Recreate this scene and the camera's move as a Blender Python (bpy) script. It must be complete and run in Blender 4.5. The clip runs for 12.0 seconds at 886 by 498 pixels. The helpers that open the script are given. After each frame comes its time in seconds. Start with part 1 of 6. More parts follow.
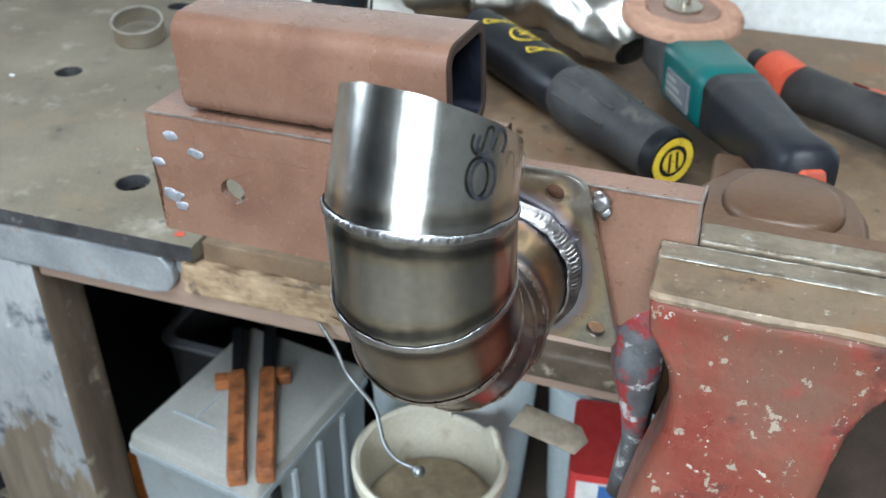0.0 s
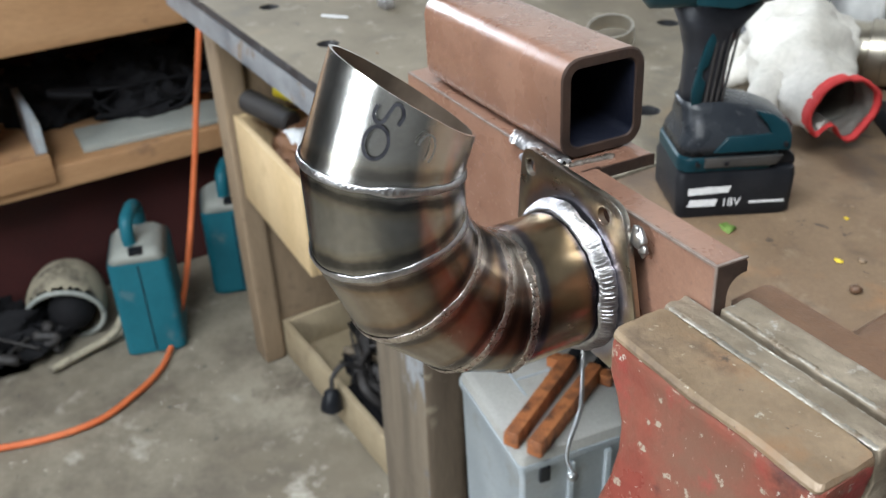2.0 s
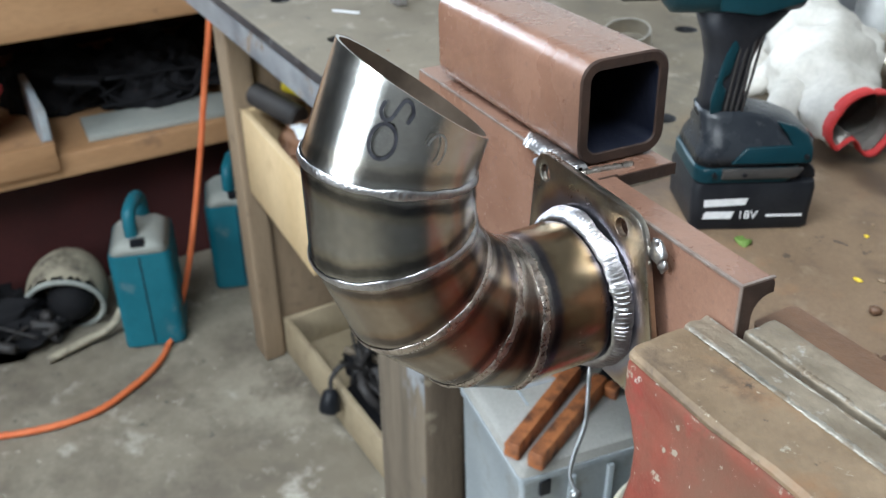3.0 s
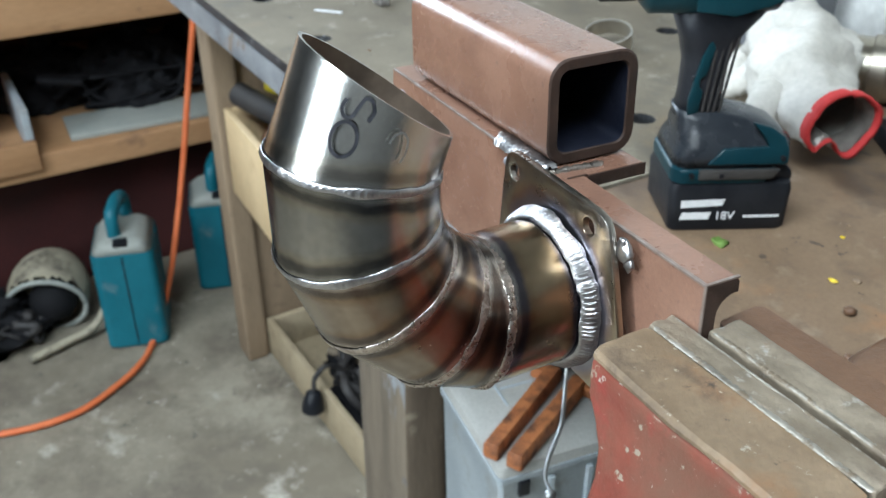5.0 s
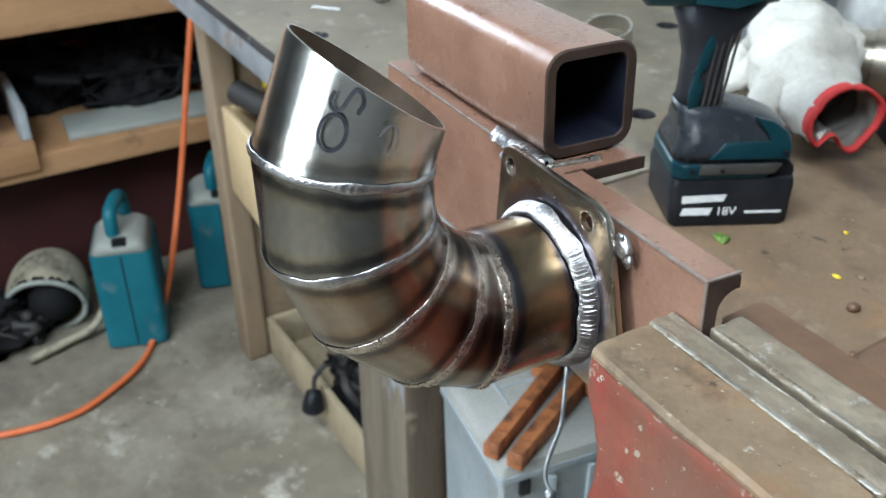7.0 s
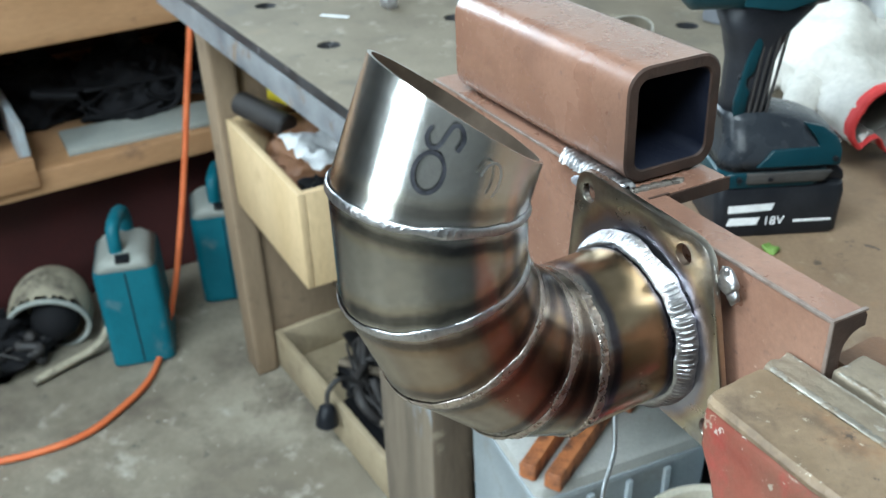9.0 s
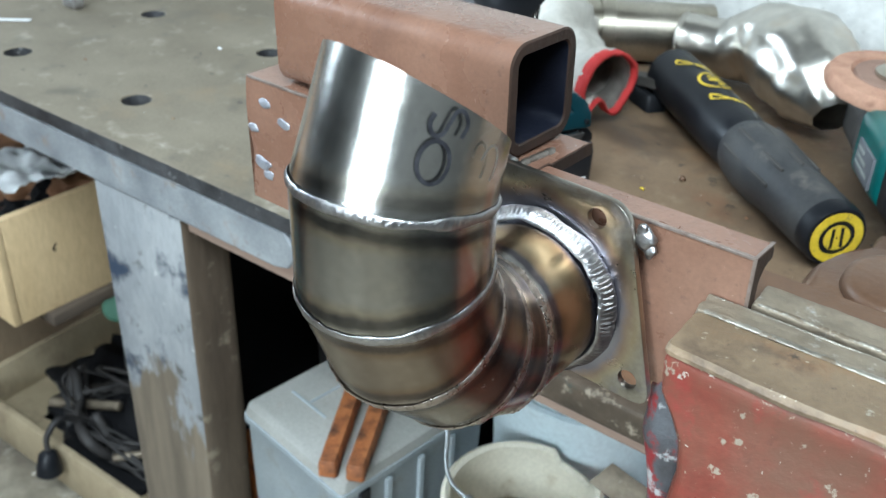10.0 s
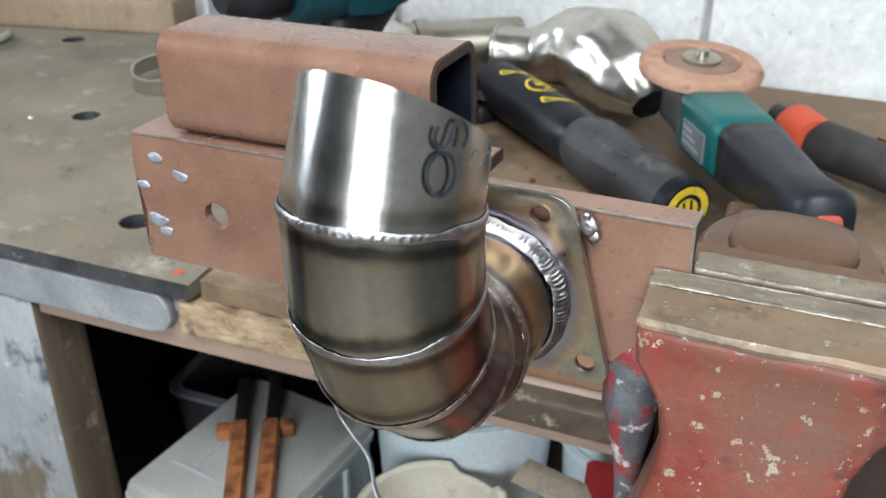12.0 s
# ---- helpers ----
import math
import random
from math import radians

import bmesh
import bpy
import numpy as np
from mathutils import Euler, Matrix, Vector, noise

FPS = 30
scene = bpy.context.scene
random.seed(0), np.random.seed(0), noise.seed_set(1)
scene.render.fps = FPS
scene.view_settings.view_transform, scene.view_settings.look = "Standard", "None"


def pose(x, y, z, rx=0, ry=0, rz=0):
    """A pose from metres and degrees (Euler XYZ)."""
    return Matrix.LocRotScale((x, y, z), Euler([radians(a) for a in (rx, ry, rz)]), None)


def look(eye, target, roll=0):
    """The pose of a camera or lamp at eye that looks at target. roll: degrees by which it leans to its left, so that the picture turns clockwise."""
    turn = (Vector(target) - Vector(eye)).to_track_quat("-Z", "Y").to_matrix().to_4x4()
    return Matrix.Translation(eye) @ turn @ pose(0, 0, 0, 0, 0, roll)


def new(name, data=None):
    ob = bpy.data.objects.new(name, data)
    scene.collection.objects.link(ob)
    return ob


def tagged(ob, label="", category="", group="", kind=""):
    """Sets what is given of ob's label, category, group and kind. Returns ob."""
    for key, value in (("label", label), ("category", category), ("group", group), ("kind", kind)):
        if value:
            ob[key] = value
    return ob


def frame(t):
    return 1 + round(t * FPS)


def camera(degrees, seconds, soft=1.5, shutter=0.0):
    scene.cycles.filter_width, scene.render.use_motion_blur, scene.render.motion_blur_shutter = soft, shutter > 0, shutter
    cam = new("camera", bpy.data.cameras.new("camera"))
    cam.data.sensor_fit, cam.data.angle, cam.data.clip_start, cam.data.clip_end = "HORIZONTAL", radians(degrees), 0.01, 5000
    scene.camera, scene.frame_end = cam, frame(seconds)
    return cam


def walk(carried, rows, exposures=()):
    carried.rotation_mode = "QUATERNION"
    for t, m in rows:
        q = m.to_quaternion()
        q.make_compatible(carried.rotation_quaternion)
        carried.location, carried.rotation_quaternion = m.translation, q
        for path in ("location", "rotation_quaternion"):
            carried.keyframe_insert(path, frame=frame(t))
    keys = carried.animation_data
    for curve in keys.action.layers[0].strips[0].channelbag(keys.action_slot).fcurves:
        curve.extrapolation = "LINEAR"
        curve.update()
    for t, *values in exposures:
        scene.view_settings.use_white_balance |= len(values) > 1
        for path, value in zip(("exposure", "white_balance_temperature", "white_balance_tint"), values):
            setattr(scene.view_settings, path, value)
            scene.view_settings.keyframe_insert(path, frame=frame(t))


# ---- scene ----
cam = camera(50.8, 12.0, soft=1.45)
cam.data.dof.use_dof, cam.data.dof.focus_distance, cam.data.dof.aperture_fstop = True, 0.37, 20.0
PATH = [
    (0, (0.2, 0.046, 1.298), (-0.316, 1.629, 0.189), 0.5),
    (0.5, (0.246, 0.024, 1.315), (-0.512, 1.515, 0.219), -2.0),
    (1, (0.294, 0.068, 1.301), (-0.737, 1.42, 0.248), -4.5),
    (1.5, (0.382, 0.136, 1.307), (-1.009, 1.117, 0.258), -2.3),
    (2, (0.413, 0.152, 1.3), (-1.059, 1.014, 0.256), -2.2),
    (2.5, (0.398, 0.159, 1.297), (-1.094, 0.995, 0.26), -1.6),
    (3, (0.394, 0.162, 1.29), (-1.084, 1.016, 0.248), -0.4),
    (3.5, (0.397, 0.166, 1.291), (-1.075, 1.031, 0.25), 0.1),
    (5.5, (0.398, 0.171, 1.288), (-1.067, 1.048, 0.248), 0.1),
    (6, (0.393, 0.172, 1.288), (-1.073, 1.048, 0.246), 0.0),
    (6.5, (0.392, 0.173, 1.285), (-1.075, 1.046, 0.243), -0.1),
    (7, (0.393, 0.177, 1.283), (-1.074, 1.048, 0.24), -0.2),
    (7.2, (0.393, 0.179, 1.284), (-1.075, 1.04, 0.234), -0.7),
    (8.8, (0.365, 0.17, 1.281), (-1.093, 1.05, 0.233), -0.5),
    (9, (0.345, 0.165, 1.28), (-1.113, 1.05, 0.237), -1.5),
    (9.5, (0.291, 0.129, 1.269), (-0.896, 1.349, 0.219), 0.9),
    (10, (0.27, 0.098, 1.273), (-0.696, 1.5, 0.223), 3.0),
    (10.5, (0.273, 0.062, 1.285), (-0.574, 1.543, 0.241), 3.7),
    (11, (0.262, 0.043, 1.289), (-0.514, 1.577, 0.267), 4.4),
    (11.5, (0.249, 0.046, 1.29), (-0.427, 1.636, 0.283), 4.3),
    (12, (0.22, 0.06, 1.269), (-0.391, 1.694, 0.291), 0.6),
]
walk(cam, [(t, look(eye, target, roll)) for t, eye, target, roll in PATH], [(0.0, -0.08, 6350, 8), (0.5, 0.06, 6250, 6), (1.0, 0.06, 6500, 9), (1.5, 0.03, 7000, 13), (2.0, 0.03, 6800, 12), (2.5, 0.03, 6600, 11), (3.0, 0.03, 6500, 10), (3.5, 0.02, 6350, 7), (7.0, 0.02, 6350, 7), (9.0, 0.2, 6200, 2), (9.5, 0.09, 6300, 3), (10.0, -0.02, 6250, 4), (10.5, -0.08, 6300, 5), (11.0, -0.1, 6450, 8), (11.5, -0.1, 6600, 10), (12.0, -0.12, 6750, 11)])

# ---- light ----
FLOOR = 0.07
world = bpy.data.worlds.new("sky")
scene.world = world
world.use_nodes = True
sky = world.node_tree.nodes.new("ShaderNodeTexSky")
sky.sky_type, sky.sun_disc = "NISHITA", False
sky.sun_elevation, sky.sun_rotation = radians(40), radians(150)
world.node_tree.links.new(sky.outputs[0], world.node_tree.nodes["Background"].inputs[0])
world.node_tree.nodes["Background"].inputs[1].default_value = 0.12
scene.view_settings.exposure = 0.0


def window_light(name, place, target, wide, high, power, colour):
    lamp = bpy.data.lights.new(name, "AREA")
    lamp.shape, lamp.size, lamp.size_y, lamp.energy, lamp.color = "RECTANGLE", wide, high, power, colour
    lamp.spread = radians(130)
    ob = new(name, lamp)
    ob.matrix_world = look(place, target)
    return ob


window_light("daylight_south", (0.3, -2.42, 1.98), (0.25, 0.0, 1.05), 1.05, 0.9, 51, (0.865, 0.97, 1.05))
window_light("daylight_west", (-2.55, 0.15, 1.88), (0.1, 0.3, 1.0), 1.25, 0.95, 34, (0.8, 0.93, 1.07))
# Overhead fill at an assumed, unseen roof opening, added to brighten top faces.
window_light("daylight_roof", (0.4, -0.55, 2.62), (0.35, -0.45, 0.9), 1.6, 0.9, 68, (0.865, 0.97, 1.05))


# ---- materials ----
def ramp(nt, src, stops):
    r = nt.nodes.new("ShaderNodeValToRGB")
    while len(r.color_ramp.elements) < len(stops):
        r.color_ramp.elements.new(0.5)
    for e, (p, c) in zip(r.color_ramp.elements, stops):
        e.position, e.color = p, (c if len(c) == 4 else (*c, 1)) if isinstance(c, tuple) else (c, c, c, 1)
    nt.links.new(src, r.inputs[0])
    return r.outputs[0]


def noise_tex(nt, scale, detail=6, rough=0.6, stretch=None, shift=0.0):
    tc = nt.nodes.new("ShaderNodeTexCoord")
    mp = nt.nodes.new("ShaderNodeMapping")
    nt.links.new(tc.outputs["Object"], mp.inputs[0])
    mp.inputs["Location"].default_value = (shift, shift * 0.7, shift * 1.3)
    if stretch:
        mp.inputs["Scale"].default_value = stretch
    n = nt.nodes.new("ShaderNodeTexNoise")
    n.inputs["Scale"].default_value, n.inputs["Detail"].default_value, n.inputs["Roughness"].default_value = scale, detail, rough
    nt.links.new(mp.outputs[0], n.inputs["Vector"])
    return n.outputs["Fac"]


def mixc(nt, fac, a, b, mode="MIX"):
    m = nt.nodes.new("ShaderNodeMix")
    m.data_type, m.blend_type = "RGBA", mode
    for sock, v in ((m.inputs["Factor"], fac), (m.inputs["A"], a), (m.inputs["B"], b)):
        if hasattr(v, "links"):
            nt.links.new(v, sock)
        elif isinstance(v, tuple):
            sock.default_value = (*v, 1)
        else:
            sock.default_value = v
    return m.outputs["Result"]


def surface(name, c1, c2, scale=40, rough=(0.5, 0.7), metal=0.0, bump=0.1, fine=400, stains=None, stretch=None, spec=0.4, coat=0.0, vary=0.0, bump_scale=None, bare=None):
    """A two-scale surface: a mottle of c1 and c2, fine grain, and stains (colour, scale, from, to, roughness, metal)."""
    m = bpy.data.materials.new(name)
    m.use_nodes = True
    nt = m.node_tree
    bs = nt.nodes["Principled BSDF"]
    big = noise_tex(nt, scale, 5, 0.6, stretch)
    small = noise_tex(nt, fine, 3, 0.6, stretch, 3.1)
    col = ramp(nt, big, [(0.3, c1), (0.7, c2)])
    grain = ramp(nt, small, [(0.3, 0.72), (0.7, 1.0)])
    col = mixc(nt, 0.6, col, grain, "MULTIPLY")
    ro = ramp(nt, big, [(0.25, rough[0]), (0.75, rough[1])])
    me = metal
    for st in stains or []:
        sc, ss, a, b, sr, sm = st
        f = ramp(nt, noise_tex(nt, ss, 7, 0.65, None, ss * 0.37), [(a, 0.0), (b, 1.0)])
        col = mixc(nt, f, col, sc)
        ro = mixc(nt, f, ro, (sr, sr, sr))
        if metal != sm:
            me = mixc(nt, f, me if hasattr(me, "links") else (me, me, me), (sm, sm, sm))
    if bare:
        at = nt.nodes.new("ShaderNodeSeparateXYZ")
        tc = nt.nodes.new("ShaderNodeTexCoord")
        nt.links.new(tc.outputs["Object"], at.inputs[0])
        mul = nt.nodes.new("ShaderNodeMath")
        mul.operation = "MULTIPLY_ADD"
        nt.links.new(noise_tex(nt, 9, 6, 0.65, (1, 1, 0.4), 5.0), mul.inputs[0])
        mul.inputs[1].default_value = 1.3
        low = nt.nodes.new("ShaderNodeMath")
        low.operation = "SUBTRACT"
        nt.links.new(at.outputs["Z"], low.inputs[0])
        low.inputs[1].default_value = bare[0] + 0.12
        nt.links.new(low.outputs[0], mul.inputs[2])
        f = ramp(nt, mul.outputs[0], [(0.5, 1.0), (0.56, 0.0)])
        col = mixc(nt, f, col, ramp(nt, noise_tex(nt, 30, 5, 0.6, (1, 1, 0.12), 8.0), [(0.3, bare[1]), (0.7, bare[2])]))
    if vary:
        oi = nt.nodes.new("ShaderNodeObjectInfo")
        v = ramp(nt, oi.outputs["Random"], [(0.0, 1.0 - vary), (1.0, 1.0)])
        col = mixc(nt, 1.0, col, v, "MULTIPLY")
    nt.links.new(col, bs.inputs["Base Color"])
    nt.links.new(ro, bs.inputs["Roughness"])
    if hasattr(me, "links"):
        nt.links.new(me, bs.inputs["Metallic"])
    else:
        bs.inputs["Metallic"].default_value = me
    bs.inputs["Specular IOR Level"].default_value = spec
    bs.inputs["Coat Weight"].default_value = coat
    if bump:
        bp = nt.nodes.new("ShaderNodeBump")
        bp.inputs["Strength"].default_value, bp.inputs["Distance"].default_value = bump, 0.002
        nt.links.new(noise_tex(nt, bump_scale or fine * 0.6, 6, 0.65, stretch, 1.7), bp.inputs["Height"])
        nt.links.new(bp.outputs[0], bs.inputs["Normal"])
    return m


def heat_metal(name, cool, warm, hot, edge, rough=(0.2, 0.34), brush=True):
    """Stainless tube: bare in the middle, straw, brown and blue tint towards the welds (the map 'heat' holds the nearness to a weld)."""
    m = bpy.data.materials.new(name)
    m.use_nodes = True
    nt = m.node_tree
    bs = nt.nodes["Principled BSDF"]
    uv = nt.nodes.new("ShaderNodeUVMap")
    uv.uv_map = "heat"
    at = nt.nodes.new("ShaderNodeSeparateXYZ")
    nt.links.new(uv.outputs[0], at.inputs[0])
    wob = nt.nodes.new("ShaderNodeMath")
    wob.operation = "MULTIPLY_ADD"
    nt.links.new(noise_tex(nt, 45, 4, 0.6), wob.inputs[0])
    wob.inputs[1].default_value = 0.44
    nt.links.new(at.outputs["X"], wob.inputs[2])
    sub = nt.nodes.new("ShaderNodeMath")
    sub.operation = "SUBTRACT"
    nt.links.new(wob.outputs[0], sub.inputs[0])
    sub.inputs[1].default_value = 0.22
    col = ramp(nt, sub.outputs[0], [(0.0, cool), (0.2, cool), (0.42, warm), (0.58, hot), (0.72, hot), (0.84, edge)])
    patch = ramp(nt, noise_tex(nt, 22, 5, 0.6, None, 7.0), [(0.38, 0.0), (0.72, 1.0)])
    col = mixc(nt, patch, col, mixc(nt, 0.55, col, warm))
    smut = ramp(nt, noise_tex(nt, 300, 4, 0.7), [(0.25, 0.75), (0.6, 1.0)])
    col = mixc(nt, 0.7, col, smut, "MULTIPLY")
    nt.links.new(col, bs.inputs["Base Color"])
    bs.inputs["Metallic"].default_value = 1.0
    nt.links.new(ramp(nt, noise_tex(nt, 60, 6, 0.7, None, 2.0), [(0.3, rough[0]), (0.75, rough[1])]), bs.inputs["Roughness"])
    bp = nt.nodes.new("ShaderNodeBump")
    bp.inputs["Strength"].default_value, bp.inputs["Distance"].default_value = 0.05, 0.001
    nt.links.new(noise_tex(nt, 160, 5, 0.7, (1, 1, 12) if brush else None), bp.inputs["Height"])
    nt.links.new(bp.outputs[0], bs.inputs["Normal"])
    return m


M = {}
M["tube_clean"] = heat_metal("brushed_stainless", (0.7, 0.7, 0.69), (0.6, 0.565, 0.49), (0.27, 0.25, 0.23), (0.46, 0.46, 0.46), (0.17, 0.26))
M["tube_grey"] = heat_metal("stainless_grey", (0.44, 0.445, 0.44), (0.4, 0.365, 0.305), (0.06, 0.064, 0.075), (0.38, 0.38, 0.375), (0.15, 0.28))
M["tube_brown"] = heat_metal("stainless_smoked", (0.28, 0.238, 0.195), (0.22, 0.162, 0.112), (0.06, 0.054, 0.058), (0.34, 0.31, 0.29), (0.17, 0.3))
M["tube_gold"] = heat_metal("stainless_straw", (0.38, 0.295, 0.195), (0.32, 0.235, 0.15), (0.1, 0.1, 0.13), (0.42, 0.4, 0.39), (0.18, 0.3))
# Darker brown metal for the inside of the open section.
M["tube_inside"] = surface("brown_tube_inside", (0.12, 0.09, 0.07), (0.2, 0.15, 0.11), 30, (0.4, 0.6), 0.8, 0.1, 200)
M["weld"] = surface("weld_metal", (0.31, 0.305, 0.32), (0.52, 0.51, 0.51), 260, (0.26, 0.42), 1.0, 0.2, 700, [((0.3, 0.25, 0.22), 60, 0.55, 0.8, 0.4, 1.0)])
M["weld_brown"] = surface("weld_metal_smoked", (0.36, 0.31, 0.27), (0.56, 0.5, 0.45), 250, (0.2, 0.38), 1.0, 0.2, 700, [((0.12, 0.08, 0.06), 90, 0.5, 0.66, 0.5, 0.7)])
M["flange"] = surface("flange_steel", (0.34, 0.312, 0.27), (0.48, 0.45, 0.4), 60, (0.24, 0.38), 1.0, 0.06, 500, [((0.31, 0.235, 0.165), 30, 0.53, 0.73, 0.3, 1.0), ((0.3, 0.29, 0.33), 45, 0.56, 0.74, 0.3, 1.0)])


def heat_ring(m, bands):
    """Temper colours round the pipe's foot: bands of (radius in metres, colour, weight) round the thing's own y axis."""
    nt = m.node_tree
    bs = nt.nodes["Principled BSDF"]
    tc = nt.nodes.new("ShaderNodeTexCoord")
    flat = nt.nodes.new("ShaderNodeVectorMath")
    flat.operation = "MULTIPLY"
    nt.links.new(tc.outputs["Object"], flat.inputs[0])
    flat.inputs[1].default_value = (1, 0, 1)
    far = nt.nodes.new("ShaderNodeVectorMath")
    far.operation = "LENGTH"
    nt.links.new(flat.outputs[0], far.inputs[0])
    wob = nt.nodes.new("ShaderNodeMath")
    wob.operation = "MULTIPLY_ADD"
    nt.links.new(noise_tex(nt, 50, 4, 0.6, None, 4.0), wob.inputs[0])
    wob.inputs[1].default_value = 0.012
    nt.links.new(far.outputs["Value"], wob.inputs[2])
    scaled = nt.nodes.new("ShaderNodeMath")
    scaled.operation = "MULTIPLY"
    nt.links.new(wob.outputs[0], scaled.inputs[0])
    scaled.inputs[1].default_value = 10.0
    tint = ramp(nt, scaled.outputs[0], [(r * 10, c) for r, c, _ in bands])
    weight = ramp(nt, scaled.outputs[0], [(r * 10, w) for r, _, w in bands])
    old = bs.inputs["Base Color"].links[0].from_socket
    nt.links.new(mixc(nt, weight, old, tint), bs.inputs["Base Color"])


heat_ring(M["flange"], [(0.042, (0.3, 0.31, 0.36), 0.85), (0.047, (0.26, 0.25, 0.32), 0.8), (0.0505, (0.36, 0.25, 0.2), 0.7), (0.054, (0.52, 0.42, 0.27), 0.5), (0.059, (0.55, 0.5, 0.42), 0.0)])
M["primer"] = surface("red_oxide_primer", (0.15, 0.074, 0.049), (0.216, 0.118, 0.082), 22, (0.2, 0.34), 0.0, 0.16, 500, [((0.1, 0.05, 0.036), 16, 0.56, 0.8, 0.32, 0.0), ((0.1, 0.056, 0.043), 190, 0.6, 0.72, 0.45, 0.0), ((0.3, 0.2, 0.155), 300, 0.66, 0.74, 0.4, 0.0), ((0.42, 0.38, 0.37), 60, 0.73, 0.76, 0.45, 0.4)], None, 0.6, 0.3)
# Blue mill scale taken near black, with the bore's shade in the colour.
M["shaded_tube_scale"] = surface("shaded_mill_scale", (0.004, 0.006, 0.014), (0.012, 0.014, 0.026), 60, (0.45, 0.65), 0.2, 0.3, 300, [((0.05, 0.03, 0.02), 40, 0.62, 0.72, 0.6, 0.0)])
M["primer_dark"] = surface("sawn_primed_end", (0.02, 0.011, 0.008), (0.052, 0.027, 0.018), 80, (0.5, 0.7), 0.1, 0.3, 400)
M["bare_edge"] = surface("scuffed_bare_steel", (0.36, 0.34, 0.33), (0.55, 0.54, 0.55), 90, (0.3, 0.5), 0.9, 0.15, 500)
M["tack_smear"] = surface("blue_white_spatter", (0.27, 0.28, 0.32), (0.46, 0.47, 0.52), 160, (0.35, 0.55), 0.6, 0.4, 500)
M["marker"] = surface("marker_ink", (0.006, 0.006, 0.008), (0.035, 0.035, 0.04), 260, (0.5, 0.7), 0.0, 0.0, 500, None, None, 0.08)
M["marker_faint"] = surface("faded_marker_ink", (0.4, 0.4, 0.39), (0.52, 0.52, 0.51), 200, (0.3, 0.4), 0.9, 0.0, 500)
M["plate"] = surface("dusty_table_steel", (0.15, 0.126, 0.093), (0.228, 0.197, 0.149), 9, (0.7, 0.9), 0.05, 0.15, 300, [((0.33, 0.3, 0.245), 24, 0.57, 0.78, 0.75, 0.0), ((0.1, 0.088, 0.07), 13, 0.56, 0.74, 0.5, 0.2), ((0.21, 0.155, 0.098), 7, 0.56, 0.76, 0.7, 0.0), ((0.07, 0.06, 0.05), 55, 0.65, 0.7, 0.6, 0.0), ((0.55, 0.54, 0.5), 110, 0.7, 0.74, 0.8, 0.0)], None, 0.22)
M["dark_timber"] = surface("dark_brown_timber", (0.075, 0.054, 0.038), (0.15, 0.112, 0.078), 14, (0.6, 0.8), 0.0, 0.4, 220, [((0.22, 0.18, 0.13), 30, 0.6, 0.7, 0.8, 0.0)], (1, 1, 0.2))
M["greasy_bar"] = surface("greasy_brown_bar", (0.05, 0.038, 0.028), (0.13, 0.095, 0.068), 25, (0.35, 0.6), 0.1, 0.4, 200, [((0.3, 0.25, 0.19), 60, 0.58, 0.66, 0.6, 0.0), ((0.03, 0.06, 0.055), 35, 0.6, 0.7, 0.5, 0.0)])
# Worn plate edge; on the hole walls its dark tone stands for shade.
M["plate_edge"] = surface("worn_edge_and_hole_shade", (0.05, 0.05, 0.054), (0.13, 0.13, 0.138), 30, (0.35, 0.55), 0.6, 0.2, 300, [((0.42, 0.43, 0.45), 60, 0.6, 0.72, 0.4, 0.9)])
M["rust_top"] = surface("rusty_bench_sheet", (0.15, 0.096, 0.057), (0.225, 0.152, 0.094), 8, (0.55, 0.8), 0.0, 0.3, 350, [((0.33, 0.26, 0.185), 22, 0.56, 0.8, 0.8, 0.0), ((0.085, 0.055, 0.036), 12, 0.5, 0.66, 0.5, 0.0), ((0.19, 0.085, 0.045), 6, 0.56, 0.72, 0.6, 0.0), ((0.26, 0.13, 0.058), 9, 0.57, 0.77, 0.7, 0.0), ((0.06, 0.043, 0.03), 45, 0.63, 0.69, 0.6, 0.0), ((0.42, 0.37, 0.3), 150, 0.68, 0.73, 0.8, 0.0)])
M["apron"] = surface("worn_grey_strip", (0.25, 0.27, 0.3), (0.42, 0.44, 0.46), 20, (0.35, 0.6), 0.5, 0.15, 300, [((0.2, 0.15, 0.11), 25, 0.58, 0.72, 0.7, 0.0)])
M["leg_paint"] = surface("worn_pale_paint_on_timber", (0.14, 0.15, 0.165), (0.3, 0.306, 0.312), 12, (0.5, 0.7), 0.0, 0.3, 250, [((0.11, 0.08, 0.053), 9, 0.52, 0.62, 0.75, 0.0), ((0.022, 0.034, 0.058), 9, 0.5, 0.58, 0.6, 0.0), ((0.055, 0.05, 0.045), 30, 0.6, 0.7, 0.7, 0.0), ((0.36, 0.36, 0.35), 40, 0.64, 0.7, 0.7, 0.0)], (1, 1, 0.35), bare=(0.55, (0.075, 0.059, 0.044), (0.17, 0.136, 0.1)))
M["timber"] = surface("old_bench_timber", (0.22, 0.155, 0.1), (0.32, 0.235, 0.155), 14, (0.6, 0.8), 0.0, 0.3, 220, [((0.12, 0.08, 0.055), 20, 0.58, 0.75, 0.8, 0.0)], (1, 1, 0.15))
M["beam"] = surface("dusty_pink_timber", (0.3, 0.2, 0.16), (0.4, 0.29, 0.23), 18, (0.65, 0.8), 0.0, 0.25, 240, [((0.16, 0.12, 0.1), 22, 0.6, 0.75, 0.8, 0.0)], (0.2, 1, 1))
